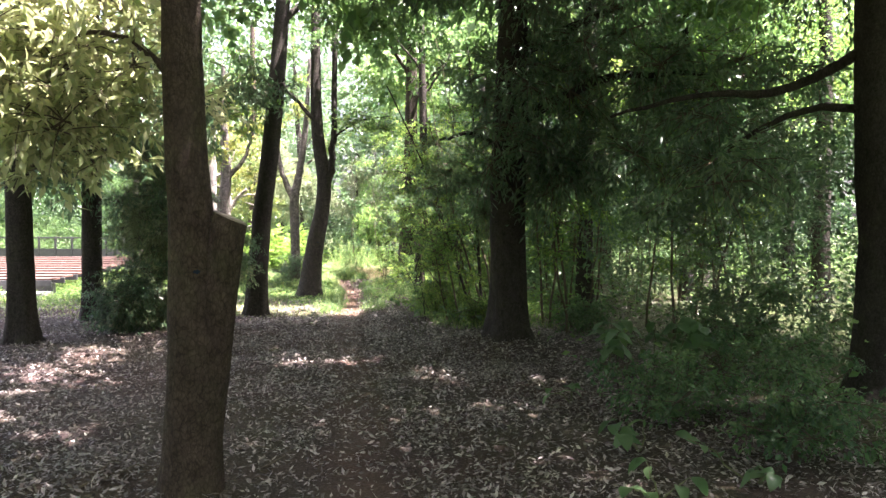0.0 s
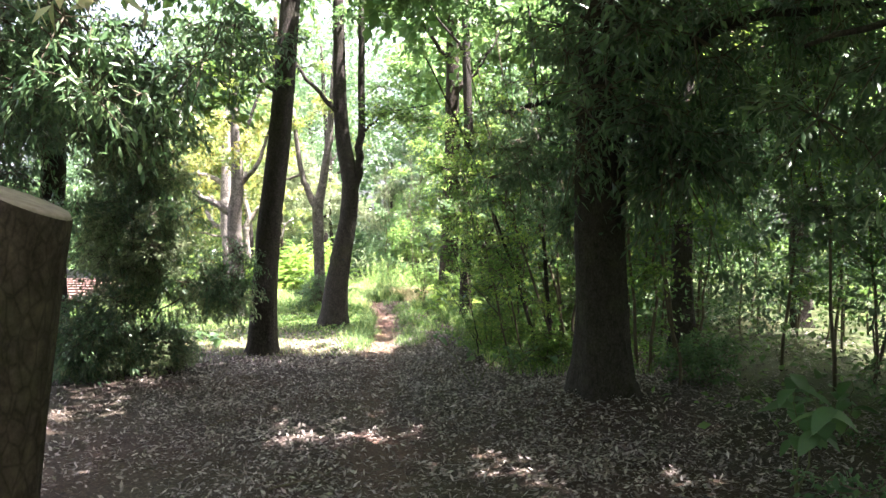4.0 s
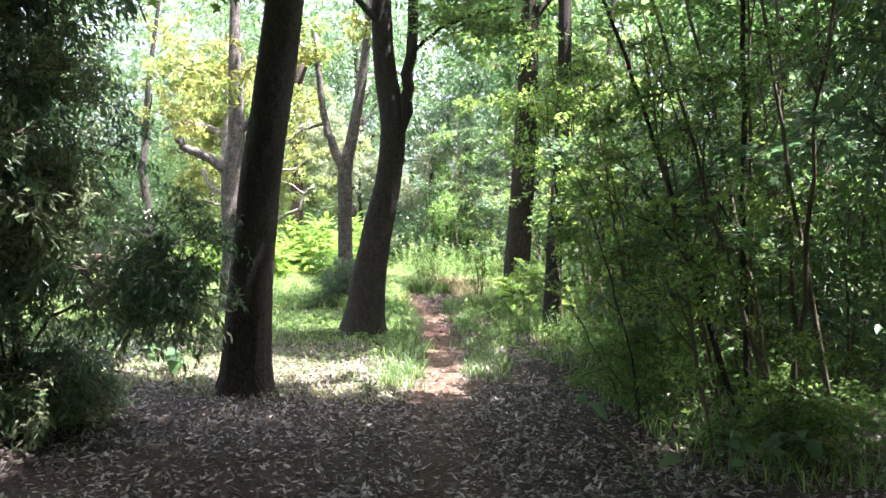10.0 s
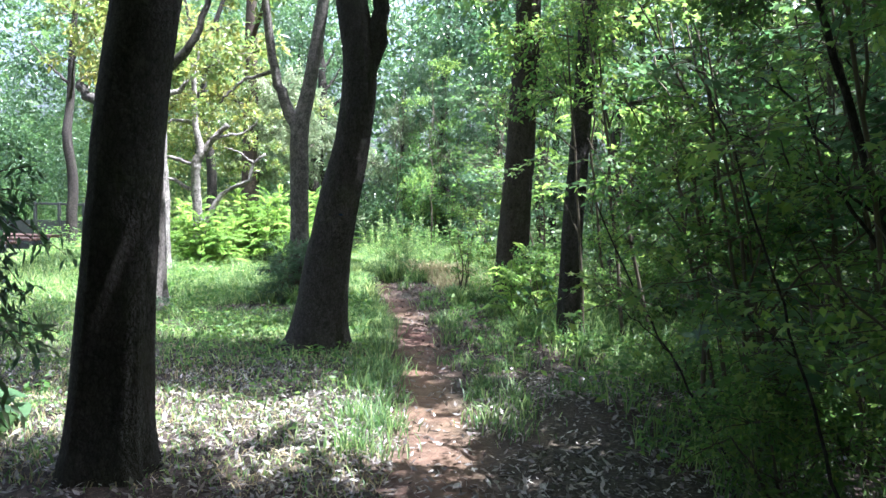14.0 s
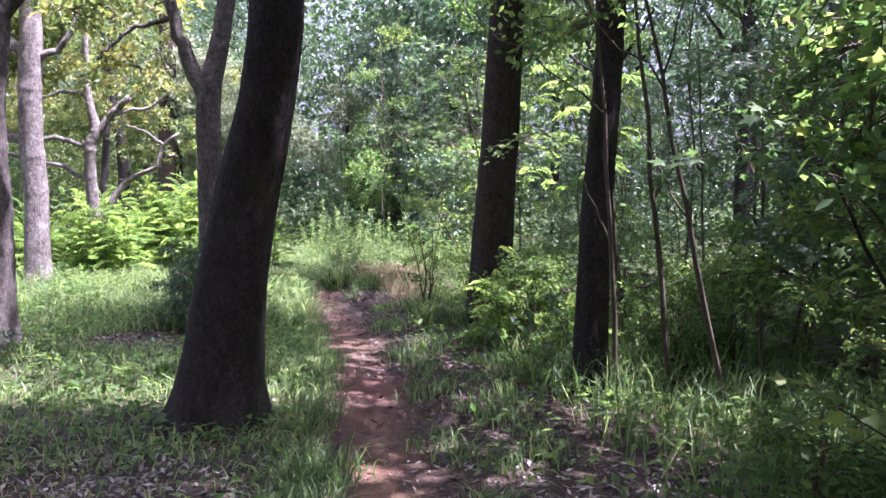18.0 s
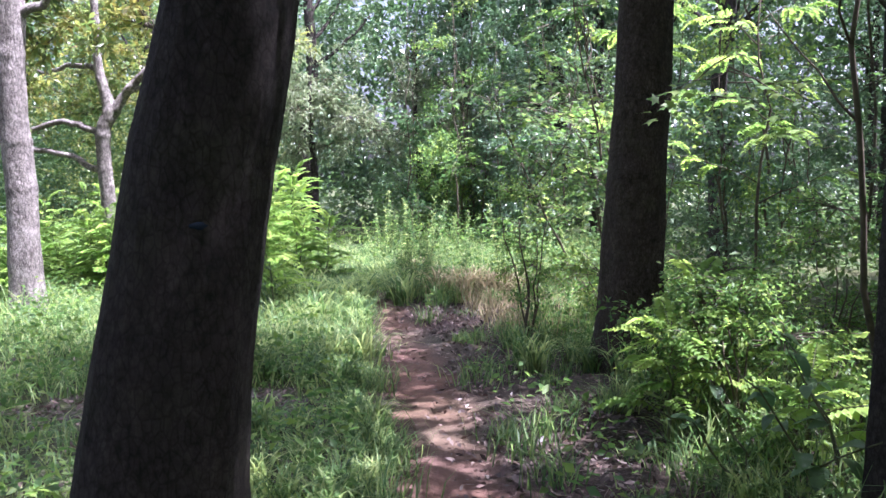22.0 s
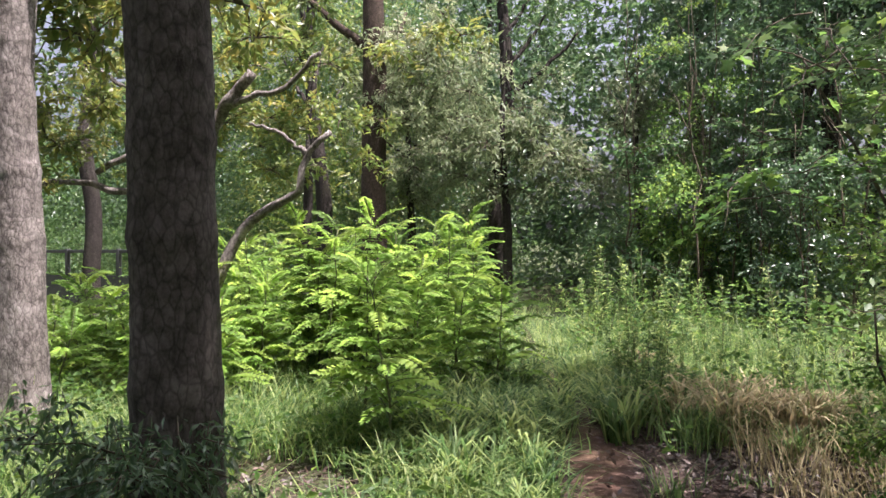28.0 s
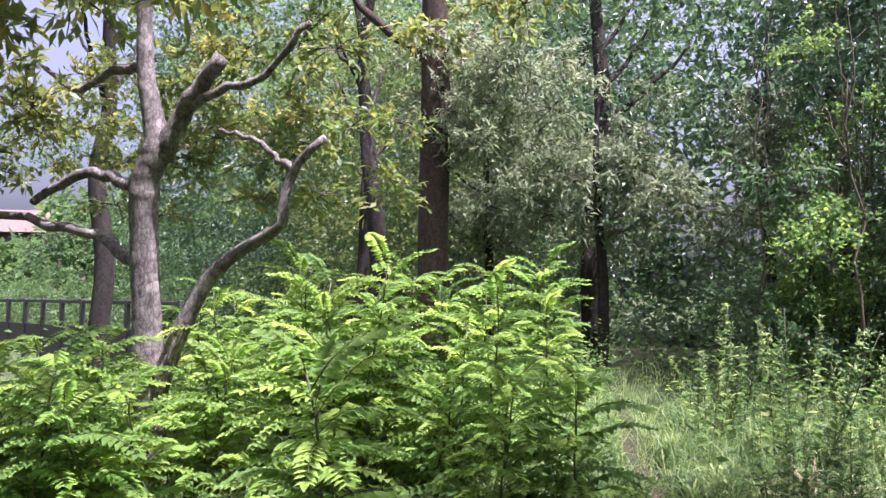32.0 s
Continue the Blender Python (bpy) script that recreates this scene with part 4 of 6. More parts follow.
spots = []
while len(spots) < 62:
    x, y = R.uniform(-0.1, 6.2), R.uniform(11.8, 24)
    if x < path_x(y) + 1.9 or (x - 0.95) ** 2 + (y - 11.25) ** 2 < 0.8:
        continue
    spots.append((x, y))
# dark clumps deeper in the thicket carry its shade in the leaf colour
for i, (x, y) in enumerate(spots):
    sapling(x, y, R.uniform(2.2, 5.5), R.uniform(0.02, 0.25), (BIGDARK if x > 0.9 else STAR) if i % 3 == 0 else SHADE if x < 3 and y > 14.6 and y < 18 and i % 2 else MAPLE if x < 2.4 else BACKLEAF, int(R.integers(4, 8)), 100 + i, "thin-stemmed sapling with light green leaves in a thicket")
# dark clumps on the right imitate shade at the wood's edge by colour
for i in range(44):
    x, y = R.uniform(-4.5, 5), R.uniform(26, 36)
    if y < 31.5 and x < 0.6:
        y = R.uniform(31.5, 36)
    sapling(x, y, R.uniform(2.5, 6.5), R.uniform(0.02, 0.15), BACKDARK if x > -2.5 and i % 4 else SHADE if i % 5 == 0 else BACKLEAF, int(R.integers(5, 8)), 200 + i,
            "leafy sapling at the end of the grass", (0.7, 1.05), 0.15)


for i, (x, y, h, lean) in enumerate(((0.75, 14.0, 4.6, 0.3), (1.0, 14.8, 5.2, 0.22), (0.95, 15.3, 4.4, 0.12), (1.3, 14.4, 5.0, 0.18), (1.5, 15.6, 5.4, 0.1), (0.6, 16.4, 4.6, 0.2),
                                     (1.1, 16.9, 5.0, 0.05), (0.2, 18.6, 4.2, 0.25), (0.0, 19.2, 4.6, 0.12), (-0.45, 19.0, 3.8, 0.1), (1.7, 13.4, 4.8, 0.12), (2.1, 12.8, 5.2, 0.2))):
    sapling(x, y, h, lean, MAPLE, 3, 260 + i, "tall thin bare stem leaning in a thicket", (0.5, 0.8), 0.6, "thin stems", 3.0 + R.normal(0, 0.5))
for i, (x, y, h) in enumerate(((0.0, 15.2, 2.4), (0.15, 16.2, 2.7), (0.3, 14.2, 3.0), (0.1, 13.2, 1.6))):
    sapling(x, y, h, 0.2, MAPLE, 9, 280 + i, "broad-leaved sapling leaning over the path's edge", (0.4, 0.65), 0.4, "saplings", 3.3)


for i, (x, y, h) in enumerate(((0.5, 14.6, 2.2), (0.6, 15.2, 2.5), (0.3, 15.7, 2.3), (0.9, 15.4, 3.0), (1.2, 16.2, 2.8), (0.6, 16.4, 2.5), (0.1, 15.2, 2.4), (0.0, 15.9, 2.5))):
    sapling(x, y, h, 0.22, STAR if i % 3 else BIGDARK, 7, 290 + i, "young maple-like sapling with large lobed leaves", (0.6, 0.85), 0.4, "large-leaved saplings", 3.2)


def leaning_stem(line, rad, branches, tufts, seed, label):
    """A bare dark stem through given points, with side branches and a few sprays of leaves."""
    r = np.random.default_rng(seed)
    foot = np.array(line[0])
    z = float(ground_z(foot[0], foot[1])) - 0.03
    ob = thing("sapling", pose(foot[0], foot[1], z), label, "sapling", "leaning stems")
    p = spline([np.array(q) - (foot[0], foot[1], 0) for q in line], 22)
    p[1:] += r.normal(0, 0.006, (21, 3))
    v, f = tube(p, np.linspace(rad, rad * 0.4, 22), 8, 0.05, r)
    part("stem", mesh_from("stem", v, f, M_BARK, True), ob)
    for a, b, rb in branches:
        a, b = np.array(a) - (foot[0], foot[1], 0), np.array(b) - (foot[0], foot[1], 0)
        a = p[np.argmin(np.linalg.norm(p - a, axis=1))]
        q = bent(a, b, 10, r, 0.03, 0.05)
        v, f = tube(q, np.linspace(rb, rb * 0.35, 10), 5, 0.05, r)
        part("branch", mesh_from("branch", v, f, M_BARK, True), ob)
        for k in (4, 6, 8):
            e = q[k] + (r.normal(-0.08, 0.1), r.normal(0, 0.1), r.uniform(0.02, 0.2))
            v, f = tube(bent(q[k], e, 4, r), np.linspace(rb * 0.4, 0.0015, 4), 4)
            part("twig", mesh_from("twig", v, f, M_BARK, True), ob)
    c = [p[int(r.integers(14, 22))] + r.normal(0, 0.3, 3) for _ in range(tufts)] + [np.array(b) - (foot[0], foot[1], 0) for _, b, _ in branches]
    add_clumps(ob, STAR, c, r, (0.35, 0.6), gaps=False)


leaning_stem([(0.6, 14.3, 0), (0.45, 14.3, 0.36), (0.1, 14.3, 1.5), (-0.15, 14.3, 2.2), (-0.45, 14.25, 3.0), (-1.0, 14.2, 4.2)], 0.027,
             [((0.33, 14.26, 0.86), (-0.37, 14.24, 0.89), 0.009), ((0.25, 14.3, 1.1), (-0.4, 14.25, 2.05), 0.012), ((0.1, 14.3, 1.5), (-0.65, 14.0, 1.75), 0.008)], 7, 1401,
             "slender dark stem leaning over the path from a thicket")
leaning_stem([(0.75, 14.6, 0), (0.7, 14.6, 0.44), (0.63, 14.6, 1.84), (0.6, 14.6, 3.2), (0.45, 14.6, 5.0)], 0.036, [((0.65, 14.6, 1.4), (0.1, 14.7, 2.2), 0.01)], 6, 1402, "upright dark pole-like stem in a thicket")
leaning_stem([(-0.3, 13.6, 0), (-0.35, 13.64, 0.5), (-0.5, 13.75, 1.1), (-0.75, 13.9, 1.9)], 0.009, [((-0.45, 13.7, 0.9), (-0.8, 13.6, 1.15), 0.004)], 2, 1403, "thin dark shoot at the edge of a thicket")
leaning_stem([(-0.28, 14.65, 0), (-0.41, 14.7, 0.3), (-0.7, 15.0, 0.85), (-1.0, 15.2, 1.5)], 0.009, [((-0.6, 14.9, 0.65), (-0.95, 14.8, 0.95), 0.004)], 2, 1404, "thin dark shoot at the edge of a thicket")


r9 = np.random.default_rng(55)
for i in range(11):
    y = r9.uniform(15, 22.5)
    x = float(path_x(y)) + r9.uniform(3.0, 4.8)
    if (x - 0.95) ** 2 + (y - 11.25) ** 2 > 1.2:
        sapling(x, y, r9.uniform(1.6, 4.2), r9.uniform(0.05, 0.25), STAR if i % 2 else BIGDARK, int(r9.integers(5, 8)), 1300 + i, "young maple with flat sprays of lobed leaves", (0.6, 0.95), 0.3, "young maples", r9.uniform(0, 6.28))


def shrub(x, y, w, h, meshes, n, seed, label, size=(0.5, 0.8), name="shrub", group="", arm=None):
    r = np.random.default_rng(seed)
    ob = thing(name, pose(x, y, float(ground_z(x, y)) - 0.03), label, "shrub", group)
    for _ in range(5):
        e = np.array([r.normal(0, w * 0.3), r.normal(0, w * 0.3), h * r.uniform(0.4, 0.72)])
        v, f = tube(bent((0, 0, 0), e, 7, r), np.linspace(0.012, 0.004, 7), 5)
        part("stem", mesh_from("stem", v, f, M_TWIG, True), ob)
    c = ball(n, (0, 0, h * 0.52), (w, w, h * 0.48), r, 0.3)
    if name == "evergreen_bush":
        c = np.concatenate([c, ball(n // 3, (0, 0, 0.34), (w, w, 0.24), r, 0.2)])
    if arm:
        v, f = tube(bent((0, 0, 0.5), arm[1], 8, r, 0.1), np.linspace(0.016, 0.005, 8), 5)
        part("stem", mesh_from("stem", v, f, M_TWIG, True), ob)
        c = np.concatenate([c, ball(arm[0], arm[1], arm[2], r, 0.2)])
    add_clumps(ob, meshes, c, r, size, gaps=False)
    return ob


# pale clumps among the dark ones stand in for highlights on glossy leaves
shrub(-4.75, 13.4, 0.82, 3.7, EVERGREEN + PALE, 150, 301, "tall dark evergreen bush with narrow glossy leaves", (0.45, 0.7), "evergreen_bush", arm=(26, (1.15, -0.15, 1.2), (0.5, 0.3, 0.5)))
shrub(-5.0, 12.8, 0.45, 1.1, EVERGREEN + PALE[:1], 18, 303, "low dark evergreen bush", (0.5, 0.75), "evergreen_bush")
shrub(-5.35, 12.9, 0.5, 1.1, EVERGREEN, 16, 304, "low dark evergreen bush", (0.5, 0.8), "evergreen_bush")
for i, (x, y, w, h) in enumerate(((0.5, 13.3, 0.35, 0.5), (-0.15, 14.5, 0.4, 0.7), (0.2, 16.0, 0.4, 0.7), (0.1, 17.2, 0.4, 0.6), (0.4, 20.0, 0.6, 1.1), (-0.75, 20.6, 0.55, 1.2),
                                  (2.0, 6.9, 0.6, 0.6), (3.0, 7.0, 0.8, 0.9), (2.6, 5.8, 0.6, 0.7), (3.3, 9.3, 0.8, 1.0),
                                  (2.3, 12.3, 0.5, 0.6), (1.3, 15.6, 0.8, 1.4), (0.9, 17.4, 0.8, 1.4), (0.7, 19.8, 0.8, 1.4), (0.3, 22.0, 0.8, 1.5),
                                  (4.2, 10.6, 0.9, 1.2), (5, 8.8, 0.8, 1.1), (4, 6, 0.7, 0.9), (-1.0, 24.0, 0.6, 1.1))):
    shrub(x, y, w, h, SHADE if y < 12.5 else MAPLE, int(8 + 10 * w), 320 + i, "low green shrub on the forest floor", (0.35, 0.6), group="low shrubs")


shrub(-4.22, 22.05, 0.42, 1.05, EVERGREEN, 28, 305, "dark shoots round the foot of a pale tree", (0.3, 0.5), "basal_shoots")
shrub(-5.7, 20.6, 0.25, 0.5, EVERGREEN, 4, 306, "dark shoots round the foot of a pale tree", (0.3, 0.45), "basal_shoots")
shrub(-0.75, 21.4, 0.45, 1.0, MAPLE, 12, 307, "shaded shrub at the foot of a stout tree", (0.4, 0.6))
shrub(-1.75, 23.6, 0.4, 1.7, MAPLE, 8, 308, "thin twiggy shrub beside the path", (0.35, 0.5))


def big_leaf_mesh(seed):
    """One broad pointed leaf, cupped along its rib."""
    r = np.random.default_rng(seed)
    t = np.linspace(0, 1, 7)
    w = 0.42 * np.sin(np.pi * np.clip(t * 0.93 + 0.06, 0, 1)) ** 0.8 * (1 - 0.35 * t)
    w[-1] = 0.0
    zz = -0.35 * t ** 2 + 0.05 * np.sin(5 * t)
    mid = np.stack([t, np.zeros(7), zz], 1)
    lf = np.stack([t, w, zz + 0.22 * w + r.normal(0, 0.012, 7)], 1)
    rt = np.stack([t, -w, zz + 0.22 * w + r.normal(0, 0.012, 7)], 1)
    V = np.stack([lf, mid, rt], 1).reshape(-1, 3)
    F = []
    for k in range(6):
        for s in (0, 1):
            a = k * 3 + s
            F += [(a, a + 1, a + 4), (a, a + 4, a + 3)]
    return mesh_from("leaf", V, F, M_BROAD, True)


BIG_LEAVES = [big_leaf_mesh(i) for i in range(4)]


def big_leaved(x, y, h, n, seed, size=0.19, spread=0.35, label="young plant with large soft pointed leaves"):
    r = np.random.default_rng(seed)
    ob = thing("broadleaf_plant", pose(x, y, float(ground_z(x, y)) - 0.02), label, "plant", "large-leaved plants")
    stems = []
    for _ in range(3):
        e = np.array([r.normal(0, spread), r.normal(0, spread), h * r.uniform(0.7, 1)])
        p = bent((0, 0, 0), e, 7, r, 0.05)
        stems.append(p)
        v, f = tube(p, np.linspace(0.008, 0.003, 7), 5)
        part("stem", mesh_from("stem", v, f, M_STEM, True), ob)
    for i in range(n):
        p = stems[i % 3]
        t = r.uniform(0.45, 1)
        c = [np.interp(t, np.linspace(0, 1, 7), p[:, k]) for k in range(3)]
        s = size * r.uniform(0.6, 1.2)
        part("leaf", BIG_LEAVES[int(r.integers(4))], ob, pose(*c, r.uniform(-25, 25), r.uniform(-15, 30), i * 137.5) @ Matrix.Diagonal((s, s, s, 1)))


for i, (x, y, h, n, s) in enumerate(((1.75, 8.5, 0.75, 26, 0.2), (2.35, 8.3, 0.85, 26, 0.2), (2.9, 8.6, 0.8, 20, 0.2), (1.9, 7.2, 0.35, 12, 0.18), (1.25, 7.7, 0.3, 10, 0.15),
                                     (-0.35, 12.07, 0.6, 7, 0.13), (0.05, 12.72, 0.45, 9, 0.12), (0.3, 13.4, 0.3, 9, 0.12), (1.5, 6.0, 0.3, 12, 0.16), (2.1, 5.2, 0.3, 12, 0.16),
                                     (1.35, 4.9, 0.2, 9, 0.14), (2.6, 9.6, 0.6, 14, 0.2), (-0.55, 19.6, 0.9, 16, 0.13), (-0.9, 20.0, 0.6, 12, 0.13),
                                     (-4.9, 15.2, 0.35, 9, 0.2), (-4.4, 15.5, 0.25, 7, 0.18))):
    big_leaved(x, y, h, n, 700 + i, s)


# feathery saplings with leaves of many leaflets
def frond_mesh(seed, pairs=14):
    r = np.random.default_rng(seed)
    t = np.linspace(0.14, 1, pairs)
    line = spline([(0, 0, 0), (0.16, 0, 0.06), (0.34, 0, 0.06), (0.5, 0, -0.02)], 8)
    q = np.stack([np.interp(t, np.linspace(0, 1, 8), line[:, k]) for k in range(3)], 1)
    P, D, root = [], [], []
    rachis = np.concatenate([line[:1], q])
    st = tube(rachis, np.linspace(0.004, 0.0015, len(rachis)), 3)
    for k, p in enumerate(q):
        for side in (1, -1):
            root.append((k + 1) * 3 + (0 if side > 0 else 1))
            P.append(st[0][root[-1]])
            D.append((0.35, side, r.normal(-0.12, 0.12)))
    root.append(len(q) * 3 + 2)
    P, D = np.array(P + [st[0][root[-1]]]), np.array(D + [(1, 0, -0.2)])
    size = np.append(np.repeat(0.5 + 0.5 * np.sin(np.pi * np.clip(t, 0.05, 0.95)), 2), 0.7)
    lv = leaves(P, D, 0.1 * size, 0.07 * size, r, False, 0.14, 0.2)
    v, f = joined(lv, st)
    f = np.array(f)
    for k, s in enumerate(root):
        f[f == k * 4] = len(lv[0]) + s
    me = mesh_from("frond", v, f, M_LIME)
    me.materials.append(M_STEM)
    idx = np.zeros(len(f), np.int32)
    idx[len(lv[1]):] = 1
    me.polygons.foreach_set("material_index", idx)
    return me


FRONDS = [frond_mesh(70 + i, 12 + i) for i in range(4)]


def feathery(x, y, h, n, seed, size=1.0, label="lime-green sapling with feathery compound leaves"):
    r = np.random.default_rng(seed)
    if y - 22.7 < 0.95 * (-3.1 - x):
        h = h * 0.72
    ob = thing("feathery_sapling", pose(x, y, float(ground_z(x, y)) - 0.02), label, "sapling", "feathery saplings")
    p = bent((0, 0, 0), (r.normal(0, 0.1), r.normal(0, 0.1), h), 9, r, 0, 0.03)
    v, f = tube(p, np.linspace(0.012, 0.004, 9), 5)
    part("stem", mesh_from("stem", v, f, M_STEM, True), ob)
    for i in range(n):
        t = 0.25 + 0.75 * (i + 0.5) / n
        c = [np.interp(t, np.linspace(0, 1, 9), p[:, k]) for k in range(3)]
        s = size * r.uniform(0.75, 1.15) * (1.1 - 0.35 * t)
        part("frond", FRONDS[int(r.integers(4))], ob, pose(*c, r.uniform(-15, 15), r.uniform(-40, -10) if t > 0.85 else r.uniform(-22, 10), i * 137.5 + r.uniform(-20, 20))
             @ Matrix.Diagonal((s, s, s, 1)))
    return ob


for i in range(42):
    x, y = R.normal(-6.0, 1.0), R.normal(27.6, 1.5)
    if x > -5.8:
        y = max(y, 26.2 + 0.3 * (i % 4))
    feathery(min(x, path_x(y) - 0.7), y, R.uniform(0.9, 1.75), int(R.integers(20, 30)), 400 + i, 0.9)
for i in range(18):
    feathery(R.uniform(-8.3, -6.4), R.uniform(24.3, 28.8), R.uniform(0.7, 1.3), int(R.integers(12, 18)), 430 + i)
for i in range(12):
    feathery(R.uniform(-9.9, -7.6), R.uniform(27.2, 30.5), R.uniform(1.0, 1.5), int(R.integers(12, 18)), 480 + i)
feathery(-4.48, 24.92, 1.25, 32, 450, 0.9)
feathery(-5.0, 25.6, 1.2, 16, 451, 1.0)


def feathery_tree(x, y, h, n, seed):
    """A young tree with fronds along arching side branches."""
    r = np.random.default_rng(seed)
    ob = thing("feathery_tree", pose(x, y, float(ground_z(x, y)) - 0.02), "young tree with lime-green feathery leaves on arching branches", "tree", "feathery young trees")
    p = bent((0, 0, 0), (r.normal(0, 0.15), r.normal(0, 0.15), h), 10, r, 0, 0.05)
    v, f = tube(p, np.linspace(0.02, 0.006, 10), 6)
    part("stem", mesh_from("stem", v, f, M_TWIG, True), ob)
    for k in range(n):
        t = 0.35 + 0.62 * k / n
        a = k * 2.4 + r.normal(0, 0.3)
        s = np.array([np.interp(t, np.linspace(0, 1, 10), p[:, i]) for i in range(3)])
        length = r.uniform(0.5, 1.1) * (1.2 - 0.5 * t)
        e = s + np.array([math.cos(a) * length, math.sin(a) * length, 0.25 * length])
        q = bent(s, e, 6, r, 0.12)
        v, f = tube(q, np.linspace(0.008, 0.002, 6), 4)
        part("branch", mesh_from("branch", v, f, M_TWIG, True), ob)
        for m in range(6):
            u = 0.3 + 0.7 * (m + 0.5) / 6
            c = [np.interp(u, np.linspace(0, 1, 6), q[:, i]) for i in range(3)]
            z = r.uniform(0.5, 0.8)
            turn = math.degrees(a) + (70 if m % 2 else -70) * (1 - 0.6 * u) + r.uniform(-15, 15)
            part("frond", FRONDS[int(r.integers(4))], ob, pose(*c, r.uniform(-12, 12), r.uniform(0, 25), turn) @ Matrix.Diagonal((z, z, z, 1)))


for i, (x, y, h, lean, n) in enumerate(((-0.95, 24.6, 2.4, 0.5, 9), (-0.7, 24.0, 3.6, 0.2, 11), (-0.3, 25.4, 3.8, 0.25, 11), (-0.5, 26.6, 3.2, 0.2, 9))):
    sapling(x, y, h, lean, STAR, n, 1350 + i, "young maple with sunlit lobed leaves on arching branches", (0.6, 0.95), 0.4, "young maples", 3.1)
for i, (x, y, h, n) in enumerate(((-0.3, 26.4, 3.9, 12), (0.5, 24.4, 3.4, 9))):
    feathery_tree(x, y, h, n, 470 + i)
for i, (x, y, h) in enumerate(((-1.15, 20.7, 1.0), (-0.95, 21.2, 0.9), (-0.6, 20.2, 0.8))):
    feathery(x, y, h, 14, 460 + i, 0.9)


def weed_mesh(seed):
    r = np.random.default_rng(seed)
    n = 120
    t = r.uniform(0.05, 1, n) ** 0.85
    P = np.stack([r.normal(0, 0.012, n), r.normal(0, 0.012, n), t], 1)
    a = np.arange(n) * 2.4
    D = np.stack([np.cos(a), np.sin(a), r.uniform(0.3, 1.5, n)], 1)
    v, f = leaves(P, D, (0.125 - 0.085 * t) * r.uniform(0.6, 1.2, n), 0.015, r, False, 0.3, 0.3)
    return mesh_from("foliage", v, f, M_GRASS)


WEEDS = [weed_mesh(90 + i) for i in range(3)]
v, f = tube(bent((0, 0, 0), (0.03, 0.02, 1), 6, np.random.default_rng(1), 0, 0.02), np.linspace(0.006, 0.002, 6), 4)
WEED_STEM = mesh_from("stem", v, f, M_STEM)
for i in range(170):
    x, y = R.uniform(-4.9, 0.8), R.uniform(27.0, 33)
    side = 1 if i % 4 else -1
    if abs(x - path_x(y)) < 0.8:
        x = path_x(y) + side * R.uniform(0.8, 2.2)
    h = R.uniform(0.5, 1.35) * (1.0 if wobble(x * 1.3 + 2, y * 1.3) > 0 else 0.55)
    ob = thing("tall_weed", pose(x, y, float(ground_z(x, y)) - 0.02, R.normal(0, 6), R.normal(0, 6), R.uniform(0, 360)) @ Matrix.Diagonal((h, h, h, 1)),
               "tall grey-green weed with narrow leaves up its stalk", "weed", "tall weeds")
    part("stem", WEED_STEM, ob)
    part("foliage", WEEDS[i % 3], ob)
# two dense mounds of weeds that pinch the path, and a few spires behind them
r6 = np.random.default_rng(61)
for cx, cy, wx, wy, h0, h1, n in ((-4.38, 26.75, 0.42, 0.85, 0.45, 0.72, 36), (-3.12, 27.2, 0.4, 0.75, 0.55, 0.9, 38), (-3.7, 29.8, 0.5, 0.35, 1.0, 1.4, 9)):
    for i in range(n):
        a, q = r6.uniform(0, 6.28), math.sqrt(r6.uniform(0, 1))
        x, y = cx + wx * q * math.cos(a), cy + wy * q * math.sin(a)
        h = r6.uniform(h0, h1) * (1.05 - 0.35 * q * q)
        ob = thing("tall_weed", pose(x, y, float(ground_z(x, y)) - 0.02, r6.normal(0, 9), r6.normal(0, 9), r6.uniform(0, 360)) @ Matrix.Diagonal((h, h, h, 1)),
                   "leafy green weed in a dense mound beside the path", "weed", "tall weeds")
        part("stem", WEED_STEM, ob)
        part("foliage", WEEDS[i % 3], ob)


# ---------------------------------------------------------------- the terrace, fence and house beyond the trees
terrace = thing("wooden_terrace", pose(-16.9, 22.4, float(ground_z(-16.9, 22.4))), "wide sunlit terrace of weathered brown planks", "terrace")
def box(w, d, h):
    bm = bmesh.new()
    bmesh.ops.create_cube(bm, size=1)
    bmesh.ops.scale(bm, vec=(w, d, h), verts=bm.verts)
    bmesh.ops.bevel(bm, geom=bm.edges[:], offset=min(w, d, h) * 0.12, segments=1, affect="EDGES")
    return bm


def box_mesh(name, w, d, h, mat):
    bm = box(w, d, h)
    me = bpy.data.meshes.new(name)
    bm.to_mesh(me)
    bm.free()
    me.materials.append(mat)
    return me


plank = box_mesh("plank", 15, 0.42, 0.05, M_DECK)
riser = box_mesh("riser", 15, 0.05, 0.14, M_FENCE)
for i in range(10):
    part("plank", plank, terrace, pose(0, -3.2 + i * 0.68, 0.42 + 0.035 * i))
    part("riser", riser, terrace, pose(0, -3.2 + i * 0.68 - 0.24, 0.33 + 0.035 * i))
part("base", box_mesh("base", 15, 0.2, 0.34, M_FENCE), terrace, pose(0, -3.3, 0.17))
part("ledge", box_mesh("ledge", 15.1, 0.5, 0.16, M_CONCRETE), terrace, pose(0, -3.7, 0.06))


